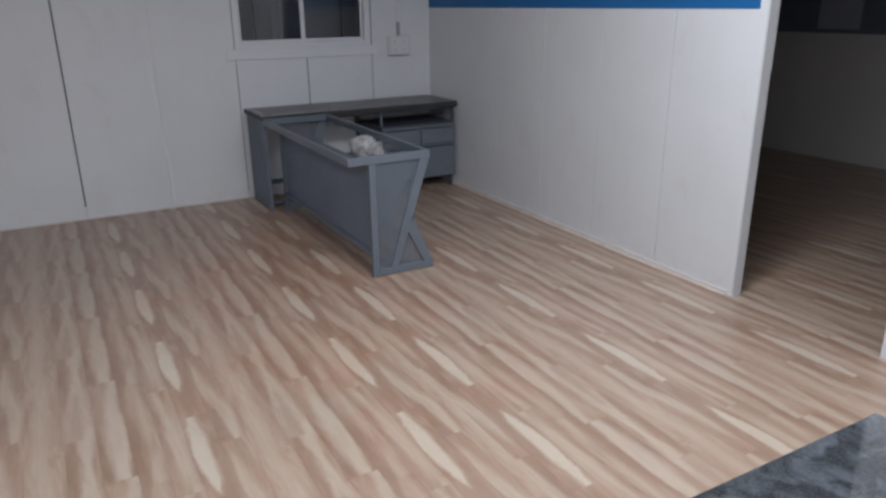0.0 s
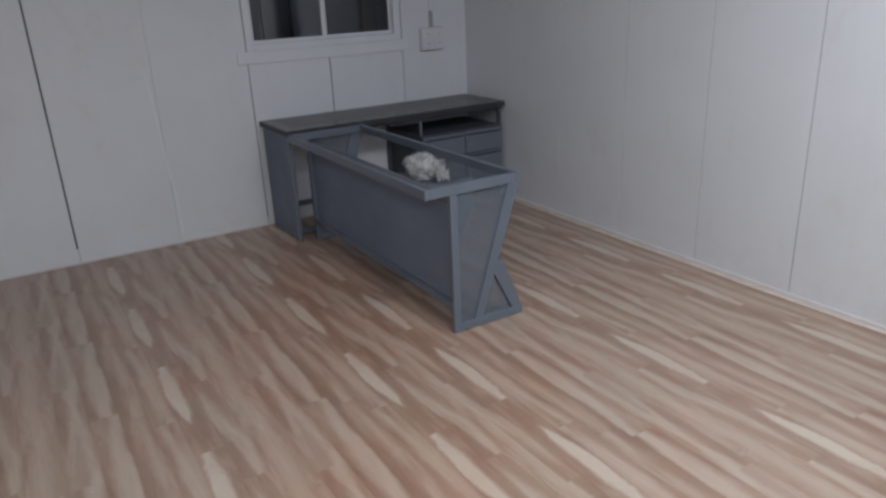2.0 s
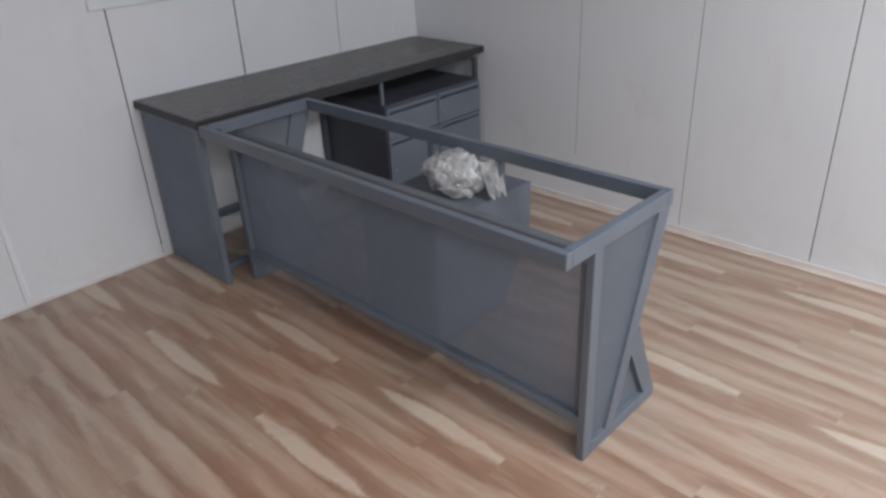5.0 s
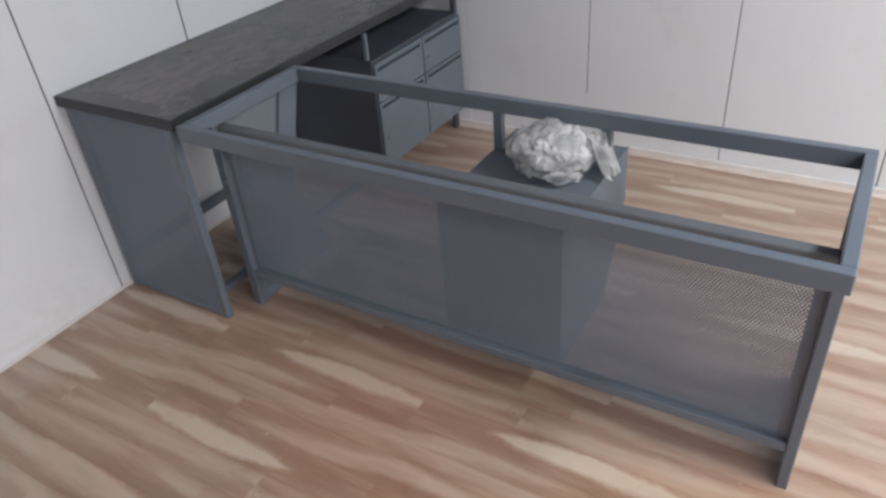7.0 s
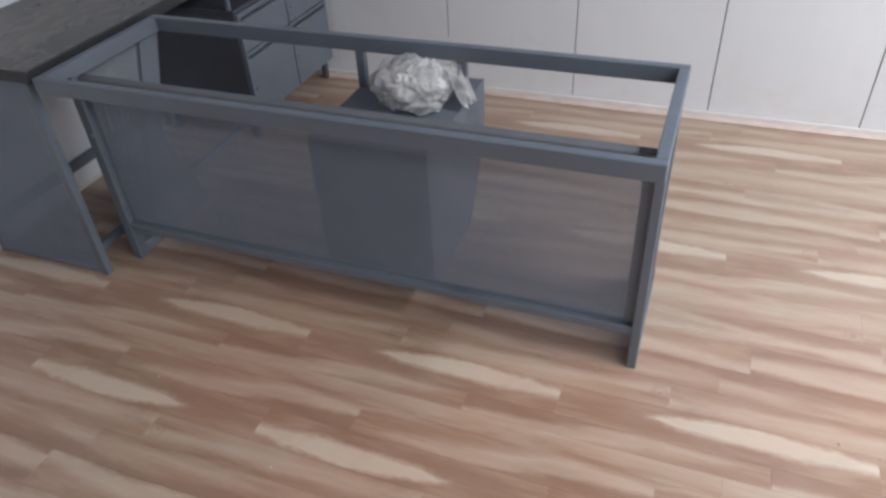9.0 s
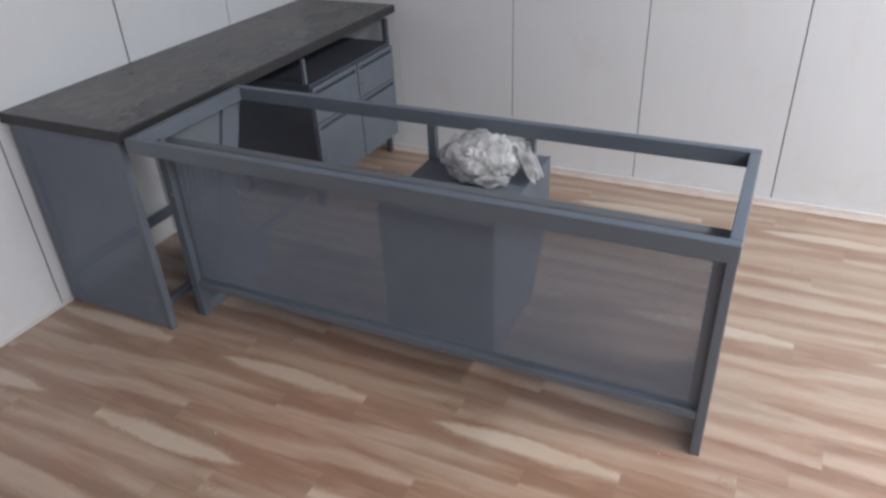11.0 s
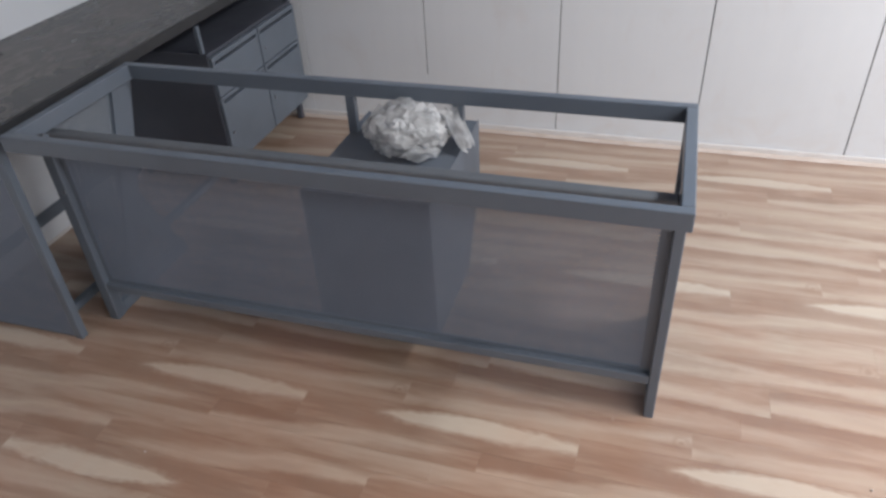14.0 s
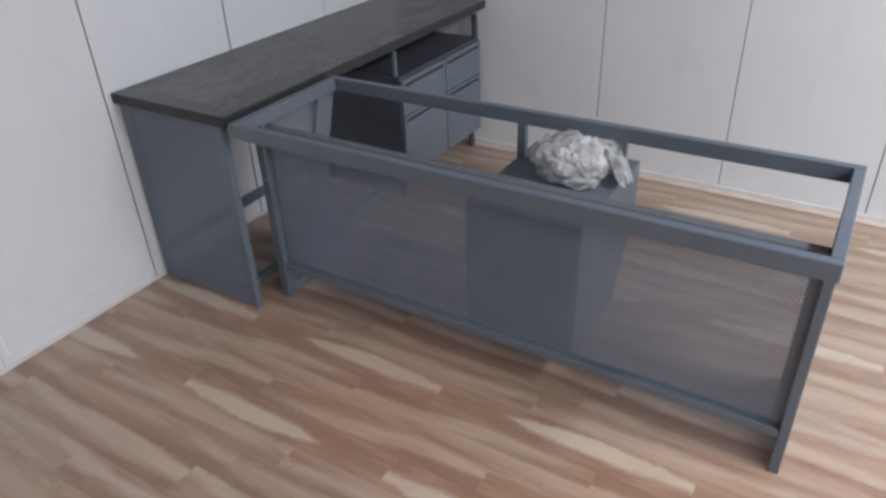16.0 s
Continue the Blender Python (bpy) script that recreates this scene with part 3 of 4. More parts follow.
# ---- side unit ----
def build_side_unit():
    u = thing("side_unit", (-0.91, -0.27, 0), "blue-grey steel side unit with drawers and an open bay", "cabinet")
    xl, xr, yf, yb = -1.750, -0.068, -0.502, -0.014
    zt = 0.713
    e = put("end_panel", box_bm(xl, yf, 0, xl + 0.026, yf + 0.028, zt, 0.002), GREY, u)
    put("post", box_bm(xl, yb - 0.028, 0, xl + 0.026, yb, zt, 0.002), GREY, e)
    put("rail", box_bm(xl + 0.004, yf + 0.028, zt - 0.026, xl + 0.026, yb - 0.028, zt, 0.002), GREY, e)
    put("rail", box_bm(xl + 0.004, yf + 0.028, 0.002, xl + 0.026, yb - 0.028, 0.03, 0.002), GREY, e)
    xs = xl + 0.0015
    put("infill", sheet_bm([(xs, yf + 0.0285, 0.016), (xs, yb - 0.0285, 0.016), (xs, yb - 0.0285, zt - 0.010), (xs, yf + 0.0285, zt - 0.010)], 0), PERF, e)
    xd = -0.765
    # front rail in the shaded enamel, so it sinks into the slab's shade
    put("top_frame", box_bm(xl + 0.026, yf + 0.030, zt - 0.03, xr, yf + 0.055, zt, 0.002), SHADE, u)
    put("top_frame", box_bm(xl + 0.026, yb - 0.025, zt - 0.03, xr, yb, zt, 0.002), GREY, u)
    put("back_rail", box_bm(xl + 0.026, yb - 0.025, 0.105, xd, yb, 0.142, 0.002), GREY, u)
    put("front_rail", box_bm(xl + 0.026, -0.42, 0.028, xd, -0.395, 0.054, 0.002), GREY, u)
    # drawer pedestal
    z0, z1 = 0.095, 0.560
    # pedestal sides, shelf and back carry the bay's shade in their colour
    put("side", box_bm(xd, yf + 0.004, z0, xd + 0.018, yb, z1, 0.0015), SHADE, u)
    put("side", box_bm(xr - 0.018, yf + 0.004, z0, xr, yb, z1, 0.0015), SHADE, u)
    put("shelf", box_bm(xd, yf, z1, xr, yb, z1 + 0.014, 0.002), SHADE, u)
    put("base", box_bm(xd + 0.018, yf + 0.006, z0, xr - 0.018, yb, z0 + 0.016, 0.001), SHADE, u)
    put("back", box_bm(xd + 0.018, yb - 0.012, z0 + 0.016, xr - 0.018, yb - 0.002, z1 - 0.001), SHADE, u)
    # strip added for the dark area beside the pedestal's back edge
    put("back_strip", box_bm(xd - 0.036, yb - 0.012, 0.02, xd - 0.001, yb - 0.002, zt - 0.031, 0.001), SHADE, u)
    xm = -0.405
    for x0, x1 in ((xd + 0.004, xm - 0.004), (xm + 0.004, xr - 0.004)):
        for za, zb in ((0.105, 0.392), (0.400, 0.552)):
            dr = put("drawer", box_bm(x0, yf - 0.014, za, x1, yf + 0.003, zb - 0.026, 0.002), GREY, u)
            put("head", box_bm(x0, yf - 0.014, zb - 0.012, x1, yf + 0.003, zb + (0.0075 if zb > 0.5 else 0.003), 0.002), GREY, dr)
            for xa, xb in ((x0, x0 + 0.016), (x1 - 0.016, x1)):
                put("slot_end", box_bm(xa, yf - 0.0135, zb - 0.0262, xb, yf + 0.003, zb - 0.0118, 0.0005), GREY, dr)
            # bottom of the slot, its shade painted in with the dark colour
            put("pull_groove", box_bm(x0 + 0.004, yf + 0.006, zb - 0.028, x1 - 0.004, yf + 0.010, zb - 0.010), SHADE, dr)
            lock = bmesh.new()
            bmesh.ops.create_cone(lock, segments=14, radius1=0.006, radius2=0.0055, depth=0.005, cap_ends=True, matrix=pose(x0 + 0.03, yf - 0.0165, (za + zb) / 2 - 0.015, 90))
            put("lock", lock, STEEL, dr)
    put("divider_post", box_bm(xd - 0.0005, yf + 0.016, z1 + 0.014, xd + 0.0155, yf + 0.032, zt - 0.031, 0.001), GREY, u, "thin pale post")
    # corner post and feet, also darkened by colour for the shade there
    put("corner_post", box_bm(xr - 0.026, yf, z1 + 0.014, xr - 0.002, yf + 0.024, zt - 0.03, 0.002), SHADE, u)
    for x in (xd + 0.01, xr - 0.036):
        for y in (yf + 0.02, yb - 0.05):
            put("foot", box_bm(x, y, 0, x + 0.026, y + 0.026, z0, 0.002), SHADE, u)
    return u


build_side_unit()
worktop = thing("worktop", (-0.91, -0.27, 0.7145), "dark stone slab worktop smeared with dried slurry", "worktop")
put("slab", box_bm(-1.764, -0.536, 0.7145, -0.058, -0.003, 0.750, 0.002), SLAB, worktop)
put("front_edge", box_bm(-1.764, -0.5385, 0.715, -0.058, -0.5362, 0.7485, 0.0008), EDGE, worktop, "bare dark stone edge")
put("end_edge", box_bm(-1.7665, -0.5385, 0.715, -1.7642, -0.003, 0.7485, 0.0008), EDGE, worktop, "bare dark stone edge")


# ---- plastic bundle on the hung box ----
def build_wrap():
    """A wad of film: creased facets over a lumpy ball, flattened on the box, with a loose tail."""
    def fold(d, k, seed):
        return 1.0 - 2.2 * abs(noise.noise(d * k + Vector((seed, seed * 2, seed * 3))))

    def wad(sx, sy, sz, seed, fine):
        bm = bmesh.new()
        bmesh.ops.create_icosphere(bm, subdivisions=fine, radius=1.0)
        for v in bm.verts:
            d = v.co.normalized()
            r = 0.92 + 0.22 * noise.noise(d * 1.4 + Vector((3 + seed, 1, 5))) + 0.10 * fold(d, 1.9, 2 + seed) + 0.05 * fold(d, 4.0, 5 + seed) + 0.06 * noise.noise(d * 11.0)
            t = 1.0 - 0.30 * max(0.0, -d.z)
            v.co = Vector((d.x * sx * t, d.y * sy * t, d.z * sz)) * r
            v.co.z = max(v.co.z, -0.056 + 0.006 * noise.noise(d * 9))
        bm.transform(pose(0, 0, 0, 5, 0, 12))
        return bm

    ob = new("plastic_wrap", mesh_of("plastic_wrap", wad(0.098, 0.114, 0.082, 0, 4), FILM))
    ob.location = (-1.345, -1.520, 0.575 + 0.060)
    # loose folds of the same film, standing off the wad with free edges
    rng = random.Random(11)
    bm = bmesh.new()
    for k in range(14):
        d = Vector((rng.uniform(-1, 1), rng.uniform(-1, 1), rng.uniform(-0.35, 1))).normalized()
        a = d.orthogonal().normalized()
        a = (Matrix.Rotation(rng.uniform(0, 6.28), 3, d) @ a).normalized()
        c = d.cross(a)
        reach, lift, cells = rng.uniform(0.45, 0.75), rng.uniform(0.06, 0.20), {}
        for i in range(9):
            for j in range(7):
                u, w = (i / 8 - 0.5) * 2 * reach, (j / 6 - 0.5) * 1.2 * reach
                e = (d + a * u + c * w).normalized()
                r = 0.92 + lift * (u * u + w) + 0.09 * fold(e, 3.2, k) + 0.035 * fold(e, 6.0, k + 3) + 0.045 * noise.noise(e * 13.0)
                q = Vector((e.x * 0.100, e.y * 0.112, e.z * 0.084)) * r
                q.z = max(q.z, -0.054)
                cells[i, j] = bm.verts.new(q)
        for i in range(8):
            for j in range(6):
                bm.faces.new((cells[i, j], cells[i + 1, j], cells[i + 1, j + 1], cells[i, j + 1]))
    part("loose_fold", bm, FILM, ob)
    bm = bmesh.new()
    grid = {}
    for i in range(25):
        for j in range(15):
            s, q = i / 24, j / 14 - 0.5
            w = 0.105 * (1 - 0.35 * s)
            fold = 0.014 * math.sin(q * 15 + s * 4) + 0.010 * noise.noise(Vector((q * 6, s * 5, 2)))
            grid[i, j] = bm.verts.new((q * w + 0.058 - 0.030 * s + 0.4 * fold, -0.090 - 0.066 * s + fold, 0.052 - 0.100 * s ** 1.5 + 0.016 * noise.noise(Vector((q * 5, s * 4, 7)))))
    for i in range(24):
        for j in range(14):
            bm.faces.new((grid[i, j], grid[i + 1, j], grid[i + 1, j + 1], grid[i, j + 1]))
    part("tail", bm, FILM, ob)
    return tagged(ob, "crumpled wad of clear plastic wrap on the steel box", "plastic wrap")


build_wrap()


# ---- granite table beside the start ----
def build_table():
    t = thing("granite_table", (-2.25, -5.6, 0), "table with a polished black granite top", "table")
    put("tabletop", box_bm(-2.75, -5.92, 0.728, -1.806, -5.262, 0.75, 0.003), GRANITE, t)
    for x in (-2.70, -1.90):
        for y in (-5.87, -5.35):
            put("leg", box_bm(x, y, 0, x + 0.04, y + 0.04, 0.728, 0.002), GREY, t)
    return t


build_table()


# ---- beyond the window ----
# added backdrop; its blue-grey colour sets how dim the panes look
PANE_DIM = worn_paint("dim_pane_backdrop", (0.16, 0.18, 0.23), (0.11, 0.125, 0.165), 0.8)
structure("pane_backdrop", box_bm(-3.2, 0.9, 0, 0.6, 0.95, H), PANE_DIM, "backdrop wall added behind the window, the panes' dimness in its colour", "wall")
# added posts in several greys, standing in for upright reflections in the panes
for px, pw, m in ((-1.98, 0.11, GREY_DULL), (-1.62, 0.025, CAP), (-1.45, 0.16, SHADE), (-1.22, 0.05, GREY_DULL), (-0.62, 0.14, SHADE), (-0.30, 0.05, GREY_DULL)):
    p = new("streak_post", mesh_of("streak_post", box_bm(px, 0.62, 0, px + pw, 0.62 + min(pw, 0.05), H, 0.006), m))
    tagged(p, "dim upright post added for a streak reflected in the window", "post", "posts behind the window")


# ---- crumbs on the floor ----
bm = bmesh.new()
rng = random.Random(7)
for cx, cy in [(-1.67, -2.16), (-0.55, -2.62), (-2.25, -1.45), (-3.35, -1.35), (-2.55, -3.1)] + [(rng.uniform(-3.4, -0.3), rng.uniform(-4.2, -0.3)) for _ in range(7)]:
    sc = bmesh.new()
    bmesh.ops.create_icosphere(sc, subdivisions=1, radius=rng.uniform(0.0022, 0.0045))
    sc.transform(pose(cx, cy, 0.0018, rng.uniform(0, 90), rng.uniform(0, 90), 0) @ Matrix.Diagonal((1, rng.uniform(0.6, 1.4), 0.6, 1)))
    tmp = bpy.data.meshes.new("crumb")
    sc.to_mesh(tmp)
    sc.free()
    bm.from_mesh(tmp)
    bpy.data.meshes.remove(tmp)
crumbs = new("crumbs", mesh_of("crumbs", bm, BEIGE))
tagged(crumbs, "pale crumbs of plaster lying on the floor", "debris", "", "stuff")


# ---- printed plank floor ----
LIGHT, MID, BROWN, DARK = (0.555, 0.488, 0.405), (0.378, 0.271, 0.204), (0.290, 0.182, 0.128), (0.196, 0.112, 0.075)
LEN = 0.775

# shapes of the print in each strip: tone, strength, left edge, right edge (place along, place across), softness of both edges
PRINT = {
    "flame": [
        ("pale", 1.0, [(0, 0.24), (0.10, 0.13), (0.25, 0.05), (0.42, 0.06), (0.56, 0.16), (0.66, 0.28), (0.73, 0.46)],
         [(0, 0.50), (0.12, 0.57), (0.30, 0.62), (0.50, 0.58), (0.62, 0.52), (0.73, 0.44)], 0.13, 0.20),
        ("dark", 0.62, [(0, 0.60), (0.30, 0.74), (0.60, 0.60), (0.75, 0.38), (1, 0.30)], [(0, 0.62), (0.30, 0.92), (0.60, 0.98), (0.85, 0.75), (1, 0.45)], 0.22, 0.30),
    ],
    "edge": [
        ("dark", 0.8, [(0, -0.2), (1, -0.2)], [(0, -0.1), (0.35, 0.02), (0.55, 0.14), (0.75, 0.40), (0.92, 0.46), (1, 0.50)], 0.10, 0.14),
        ("pale", 0.46, [(0.10, 0.22), (0.24, 0.10), (0.46, 0.10), (0.64, 0.30), (0.90, 0.46), (1, 0.50)],
         [(0.10, 0.16), (0.24, 0.34), (0.46, 0.66), (0.64, 0.92), (0.82, 0.92), (1, 0.84)], 0.20, 0.34),
    ],
    "knot": [
        ("pale", 0.34, [(0, 0.12), (0.5, 0.26), (1, 0.18)], [(0, 0.52), (0.5, 0.62), (1, 0.74)], 0.30, 0.30),
        ("dark", 0.45, [(0.2, 0.95), (0.5, 0.80), (1, 0.86)], [(0, 1.1), (1, 1.1)], 0.18, 0.10),
    ],
    "fork": [
        ("pale", 0.55, [(0, 0.44), (0.20, 0.44), (0.45, 0.36), (0.72, 0.20), (0.86, 0.14), (1, 0.16)],
         [(0, 0.94), (0.15, 0.84), (0.30, 0.74), (0.48, 0.90), (0.68, 0.94), (0.85, 0.95), (1, 1.0)], 0.18, 0.20),
        ("dark", 0.50, [(0.44, 0.60), (0.56, 0.46), (0.74, 0.32), (0.88, 0.20), (1, 0.16)],
         [(0.44, 0.52), (0.56, 0.62), (0.72, 0.66), (0.86, 0.68), (1, 0.64)], 0.16, 0.16),
        ("dark", 0.5, [(0, -0.2), (1, -0.2)], [(0, 0.30), (0.4, 0.16), (0.8, 0.0), (1, 0.0)], 0.10, 0.22),
    ],
    "broad": [
        ("pale", 0.62, [(0, 0.68), (0.20, 0.52), (0.46, 0.36), (0.70, 0.32), (0.88, 0.34), (1, 0.42)],
         [(0, 1.08), (0.20, 0.94), (0.36, 0.88), (0.48, 0.99), (0.64, 0.95), (0.84, 0.90), (1, 0.80)], 0.32, 0.15),
        ("dark", 0.85, [(0, 1.12), (0.20, 1.00), (0.36, 0.94), (0.48, 1.05), (0.64, 1.01), (0.84, 0.96), (1, 0.86)], [(0, 1.4), (1, 1.4)], 0.10, 0.10),
    ],
    "dark": [
        ("dark", 0.85, [(0, -0.2), (1, -0.2)], [(0, 0.30), (0.22, 0.16), (0.40, 0.22), (0.55, 0.44), (0.76, 0.30), (1, 0.24)], 0.10, 0.16),
        ("pale", 0.30, [(0, 0.50), (0.4, 0.58), (1, 0.44)], [(0, 0.70), (0.4, 0.88), (1, 0.78)], 0.22, 0.26),
    ],
    "plain": [
        ("pale", 0.42, [(0, 0.18), (0.3, 0.32), (0.7, 0.44), (1, 0.60)], [(0, 0.46), (0.3, 0.66), (0.7, 0.84), (1, 0.88)], 0.24, 0.26),
        ("dark", 0.55, [(0.30, 0.10), (0.6, -0.05), (1, 0.05)], [(0.30, 0.10), (0.6, 0.24), (0.85, 0.34), (1, 0.40)], 0.16, 0.24),
    ],
}


def plank_material(kind, width):
    """One plank of the print: leaf, fork, wavy band or plain brown grain; u across, v along, metres."""
    m, nt, b = mat("plank_" + kind)
    uv = nt.nodes.new("ShaderNodeUVMap")
    sep = nt.nodes.new("ShaderNodeSeparateXYZ")
    link(nt, uv.outputs[0], sep.inputs[0])
    u, v = maths(nt, "MULTIPLY", sep.outputs[0], 1 / width), maths(nt, "MULTIPLY", sep.outputs[1], 1 / LEN)

    def stretched(sx, sy, seed, scale, detail=4.0, dist=0.0):
        mp = nt.nodes.new("ShaderNodeMapping")
        mp.inputs["Scale"].default_value, mp.inputs["Location"].default_value = (sx, sy, 1), (seed, seed * 0.7, seed)
        link(nt, uv.outputs[0], mp.inputs[0])
        return noise_of(nt, mp.outputs[0], scale, detail, 0.6, dist)

    def edge_along(stops):
        """A smooth line across the plank as a function of the place along it."""
        c = ramp(nt, v, [(p, ((q + 0.5) / 2,) * 3) for p, q in stops], "CARDINAL")
        return maths(nt, "MULTIPLY_ADD", c, 2.0, -0.5)

    seed = 3.1 * (sum(ord(c) for c in kind) % 17)
    fray = maths(nt, "SUBTRACT", stretched(46, 11, seed + 2, 1.0, 3.0), 0.5)
    nick = maths(nt, "SUBTRACT", stretched(110, 40, seed + 4, 1.0, 2.0), 0.5)
    grain = stretched(110, 7.0, seed + 5, 1.0, 4.0, 0.6)
    broad = stretched(20, 2.8, seed + 9, 1.0, 3.0, 0.8)
    lift = {"flame": 0.0, "edge": 0.03, "knot": 0.07, "plain": 0.05, "broad": -0.02, "dark": 0.0}.get(kind, 0.02)
    tone = maths(nt, "MULTIPLY_ADD", broad, 0.62, maths(nt, "MULTIPLY_ADD", grain, 0.16, 0.09 + lift))
    base = ramp(nt, tone, [(0.30, DARK), (0.45, BROWN), (0.58, MID), (0.80, tuple(0.55 * a + 0.45 * c for a, c in zip(MID, LIGHT)))])
    uw = maths(nt, "ADD", u, maths(nt, "MULTIPLY_ADD", fray, 0.24, maths(nt, "MULTIPLY", nick, 0.14)))
    pale = mixc(nt, maths(nt, "MULTIPLY", grain, 0.34), LIGHT, MID)
    deep = mixc(nt, grain, BROWN, DARK)
    col = base
    faded = maths(nt, "MULTIPLY_ADD", stretched(16, 7, seed + 13, 1.0, 3.0, 0.5), 1.1, 0.45, clamp=True)
    for shade, strength, left, right, soft_l, soft_r in PRINT[kind]:
        f1 = maths(nt, "MULTIPLY_ADD", maths(nt, "SUBTRACT", uw, edge_along(left)), 1 / soft_l, 0.5, clamp=True)
        f2 = maths(nt, "MULTIPLY_ADD", maths(nt, "SUBTRACT", edge_along(right), uw), 1 / soft_r, 0.5, clamp=True)
        f = maths(nt, "MULTIPLY", maths(nt, "MULTIPLY", f1, f2), maths(nt, "MULTIPLY", faded, strength))
        first, last = max(left[0][0], right[0][0]), min(left[-1][0], right[-1][0])
        if first > 0.02:
            f = maths(nt, "MULTIPLY", f, maths(nt, "MULTIPLY", maths(nt, "SUBTRACT", v, first - 0.01), 25.0, clamp=True))
        if last < 0.98:
            f = maths(nt, "MULTIPLY", f, maths(nt, "MULTIPLY", maths(nt, "SUBTRACT", last + 0.01, v), 25.0, clamp=True))
        col = mixc(nt, f, col, pale if shade == "pale" else deep)
    if kind in ("knot", "plain"):
        ku = 0.80 if kind == "knot" else 0.45
        rx = maths(nt, "MULTIPLY", maths(nt, "SUBTRACT", u, ku), 1.3)
        ry = maths(nt, "MULTIPLY", maths(nt, "SUBTRACT", v, 0.035), 9.0)
        r = maths(nt, "SQRT", maths(nt, "ADD", maths(nt, "MULTIPLY", rx, rx), maths(nt, "MULTIPLY", ry, ry)))
        ring = maths(nt, "SINE", maths(nt, "MULTIPLY", maths(nt, "ADD", r, maths(nt, "MULTIPLY", fray, 0.5)), 30.0))
        near_knot = maths(nt, "MULTIPLY", maths(nt, "SUBTRACT", 0.42, r), 2.4, clamp=True)
        col = mixc(nt, maths(nt, "MULTIPLY", near_knot, maths(nt, "MULTIPLY_ADD", ring, 0.35, 0.35)), col, deep)
    oi = nt.nodes.new("ShaderNodeObjectInfo")
    col = mixc(nt, maths(nt, "MULTIPLY", oi.outputs["Random"], 0.08), col, BROWN)
    stain = noise_of(nt, world_pos(nt, (1, 1, 1)), 2.1, 4, 0.6, 0.4)
    col = mixc(nt, maths(nt, "MULTIPLY", maths(nt, "SUBTRACT", stain, 0.42), 1.1, clamp=True), col, mixc(nt, 0.6, col, (0.42, 0.236, 0.172)))
    # reddish building dust trodden into the floor round the desk
    where = nt.nodes.new("ShaderNodeSeparateXYZ")
    link(nt, world_pos(nt, (1, 1, 1)), where.inputs[0])
    dx = maths(nt, "MULTIPLY_ADD", where.outputs[0], 1 / 0.95, 2.10 / 0.95)
    dy = maths(nt, "MULTIPLY_ADD", where.outputs[1], 1 / 1.9, 1.75 / 1.9)
    d = maths(nt, "SQRT", maths(nt, "ADD", maths(nt, "MULTIPLY", dx, dx), maths(nt, "MULTIPLY", dy, dy)))
    trodden = maths(nt, "ADD", maths(nt, "SUBTRACT", 1.1, d), maths(nt, "MULTIPLY", maths(nt, "SUBTRACT", stain, 0.5), 2.0), clamp=True)
    col = mixc(nt, maths(nt, "MULTIPLY", trodden, 0.52), col, mixc(nt, 1.0, col, (1.0, 0.80, 0.70), "MULTIPLY"))
    dust = noise_of(nt, world_pos(nt, (1, 1, 1)), 5.0, 6, 0.65, 0.5)
    thick = maths(nt, "MULTIPLY", maths(nt, "MULTIPLY_ADD", dust, 0.62, -0.14, clamp=True), maths(nt, "MULTIPLY_ADD", trodden, -0.75, 1.0))
    col = mixc(nt, thick, col, (0.425, 0.350, 0.288))
    scuff = noise_of(nt, world_pos(nt, (1, 1, 1)), 34, 5, 0.7, 0.8)
    col = mixc(nt, maths(nt, "MULTIPLY", maths(nt, "SUBTRACT", scuff, 0.66), 2.2, clamp=True), col, (0.50, 0.44, 0.39))
    link(nt, col, b.inputs["Base Color"])
    rough = noise_of(nt, world_pos(nt, (1, 1, 1)), 2.3, 5)
    link(nt, maths(nt, "MULTIPLY_ADD", rough, 0.20, 0.24), b.inputs["Roughness"])
    b.inputs["Specular IOR Level"].default_value = 0.65
    bumped(nt, b, grain, 0.06, 0.001)
    return m


# strips of one repeat of the print, from the flame strip on: kind, width, joint offset along the roll
STRIPS = [("flame", 0.110, 0.0), ("plain", 0.090, 0.28), ("dark", 0.100, 0.40), ("broad", 0.110, 0.478), ("fork", 0.110, 0.042), ("knot", 0.130, 0.0), ("edge", 0.095, 0.148)]
REPEAT = sum(s[1] for s in STRIPS)
PLANK_MATS = {k: plank_material(k, w) for k, w, _ in STRIPS}
GAP = 0.0001


def plank_mesh(width, length, material):
    bm = bmesh.new()
    uv = bm.loops.layers.uv.new("flat")
    w, l, e = width - GAP, length - GAP, 0.0003
    top = [bm.verts.new(p) for p in ((GAP + e, -GAP - e, 0), (w - e, -GAP - e, 0), (w - e, -l + e, 0), (GAP + e, -l + e, 0))]
    rim = [bm.verts.new(p) for p in ((GAP, -GAP, -e), (w, -GAP, -e), (w, -l, -e), (GAP, -l, -e))]
    low = [bm.verts.new((v.co.x, v.co.y, -0.004)) for v in rim]
    bm.faces.new(top[::-1])
    for i in range(4):
        j = (i + 1) % 4
        bm.faces.new((top[i], top[j], rim[j], rim[i]))
        bm.faces.new((rim[i], rim[j], low[j], low[i]))
    for f in bm.faces:
        for lp in f.loops:
            lp[uv].uv = (lp.vert.co.x, -lp.vert.co.y)
    bmesh.ops.recalc_face_normals(bm, faces=bm.faces)
    return bm


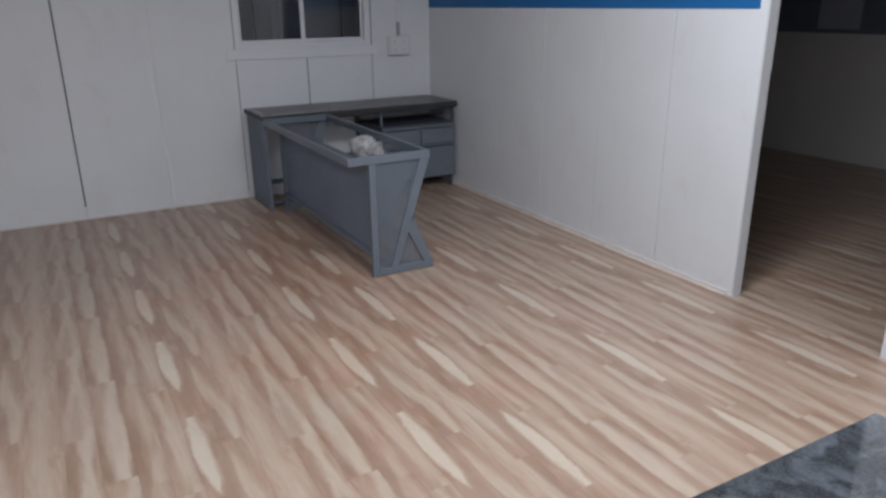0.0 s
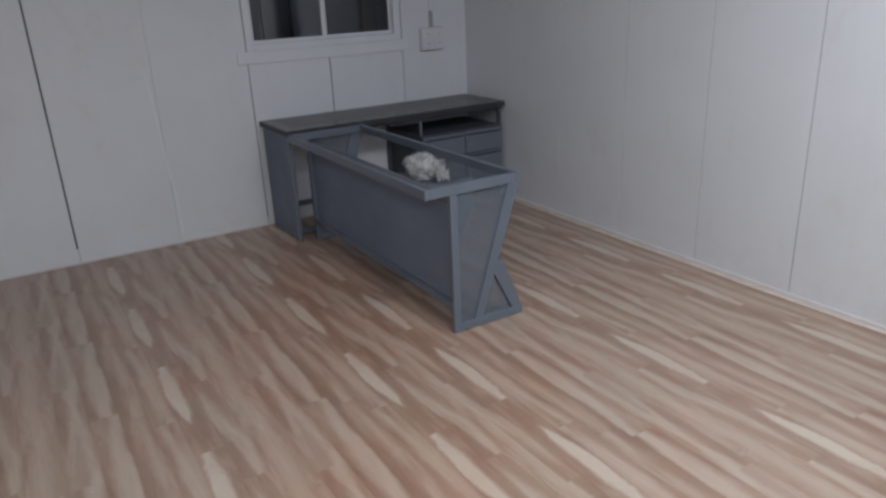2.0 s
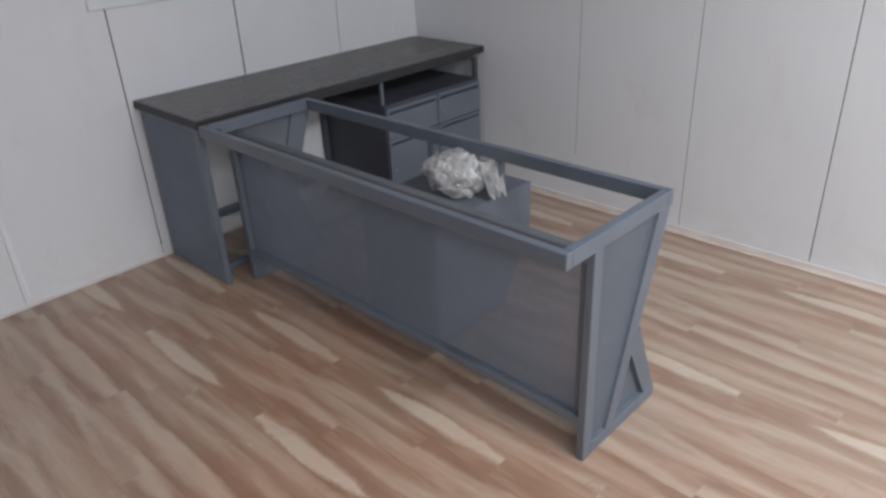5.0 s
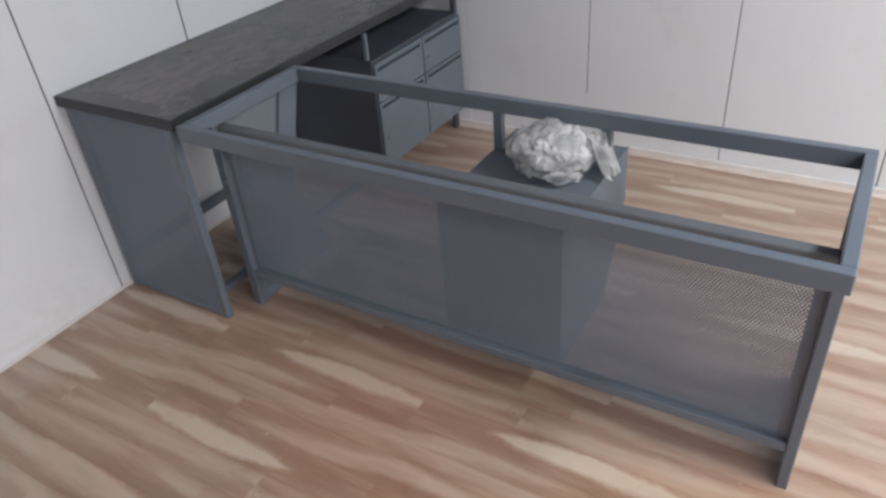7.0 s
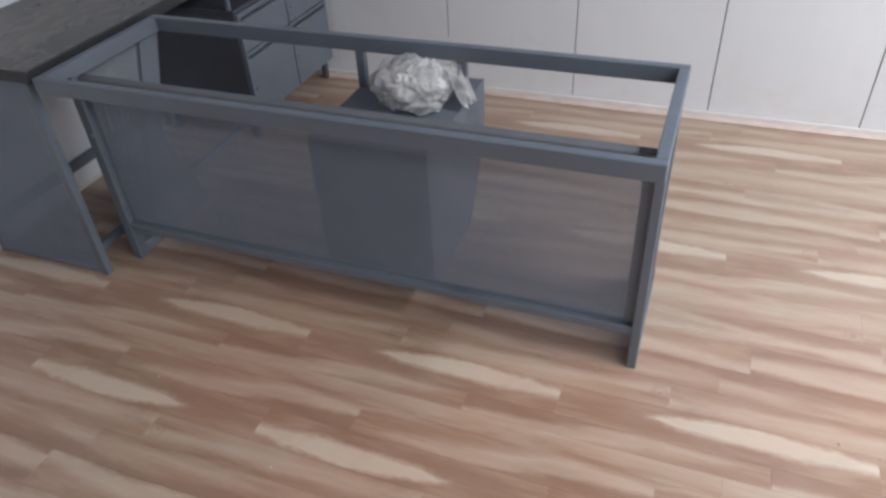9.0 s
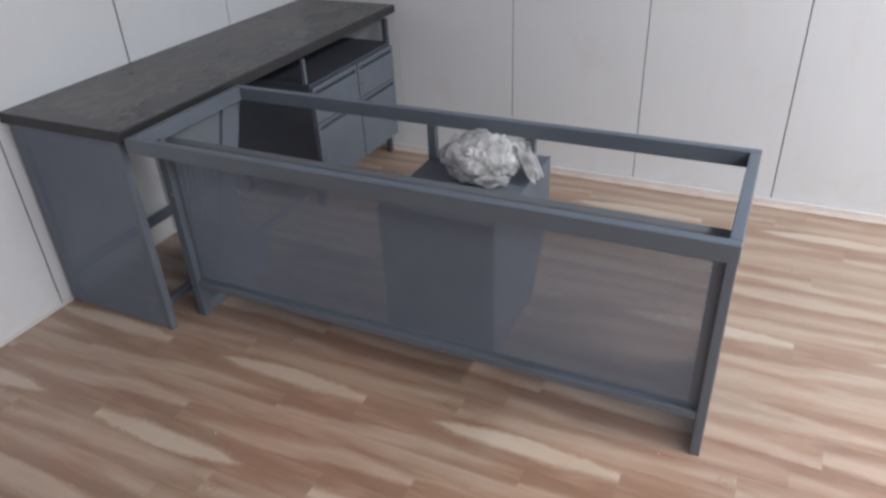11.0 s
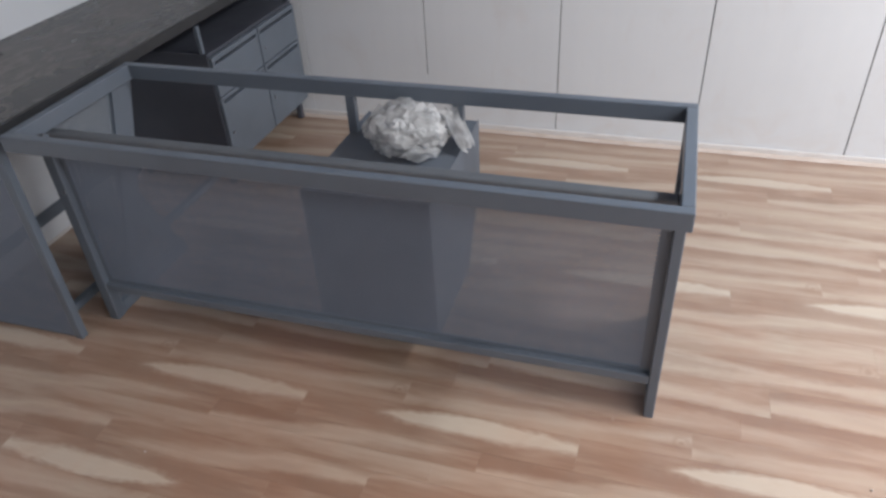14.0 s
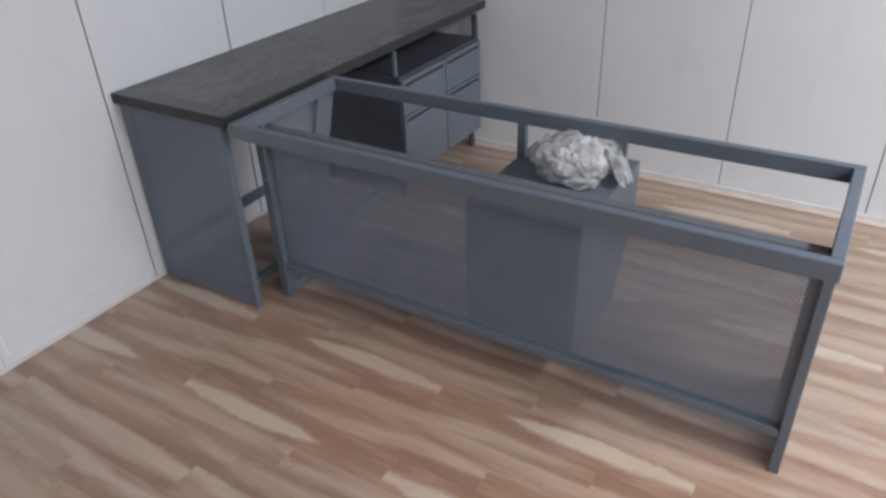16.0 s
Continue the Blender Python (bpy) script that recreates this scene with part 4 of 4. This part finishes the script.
floor = thing("floor", (0, 0, 0), "wood-print vinyl floor with pale flames and brown grain", "floor", "", "structure")
near, far = [], []
SEAM_X = -1.925               # where the two rolls meet; the second lies turned round
xl = -2.0825                  # right edge of a flame strip in the left roll
for n in range(-1, 7):
    x = xl - n * REPEAT
    drop = LEN / 2 if n % 2 else 0.0
    for kind, width, off in STRIPS:
        y = -0.572 + drop + off
        y -= LEN * math.floor(y / LEN)
        a, c = x - width, x
        x = a
        if a < SEAM_X - 0.02 and a > X0 - 0.1:
            w2 = width if c <= SEAM_X else SEAM_X - a
            while y > Y0:
                near.append((kind, a, w2, y, False))
                y -= LEN
xr_ = -1.863                  # left edge of a flame strip in the right roll
for n in range(-1, 9):
    x = xr_ + n * REPEAT
    drop = LEN / 2 if n % 2 else 0.0
    for kind, width, off in STRIPS:
        y = -0.533 - drop - off
        y -= LEN * math.floor(y / LEN)
        a, c = x, x + width
        x = c
        if c > SEAM_X + 0.02 and c < 3.95:
            a2 = max(a, SEAM_X)
            while y > Y0:
                near.append((kind, a2, c - a2, y, True))
                y -= LEN
shared = {}
joined = {}
count = 0
for kind, a, w, y, turned in near:
    y1 = min(y, 0.0)
    y2 = y - LEN
    if y2 >= -0.001 or w < 0.01:
        continue
    length = LEN if y1 == y else y1 - y2
    cut = 0.0 if y1 == y else y - y1
    nearby = -3.55 < a < -0.1 and -4.0 < y1 <= 0.0 and length > 0.1
    key = (kind, round(w, 3), round(length, 3), turned)
    bm = plank_mesh(w, length, None)
    uvl = bm.loops.layers.uv.active
    for f in bm.faces:
        for lp in f.loops:
            q = lp[uvl].uv
            q.y += cut
            if turned:
                q.x, q.y = w - q.x, LEN - q.y
    if nearby and count < 300:
        count += 1
        if key not in shared:
            shared[key] = mesh_of("plank", bm, PLANK_MATS[kind])
        else:
            bm.free()
        ob = new("plank", shared[key])
        ob.parent = floor
        ob.location = (a, y1, 0)
    else:
        bm.transform(Matrix.Translation((a, y1, 0)))
        joined.setdefault(kind, []).append(bm)
for kind, bms in joined.items():
    verts, faces, uvs = [], [], []
    for bm in bms:
        base = len(verts)
        bm.verts.index_update()
        uvl = bm.loops.layers.uv.active
        verts += [v.co[:] for v in bm.verts]
        for f in bm.faces:
            faces.append([base + v.index for v in f.verts])
            uvs += [tuple(lp[uvl].uv) for lp in f.loops]
        bm.free()
    me = bpy.data.meshes.new("planks")
    me.from_pydata(verts, [], faces)
    layer = me.uv_layers.new(name="flat")
    layer.data.foreach_set("uv", [c for q in uvs for c in q])
    me.materials.append(PLANK_MATS[kind])
    ob = new("planks", me)
    ob.parent = floor
    tagged(ob, kind="stuff")
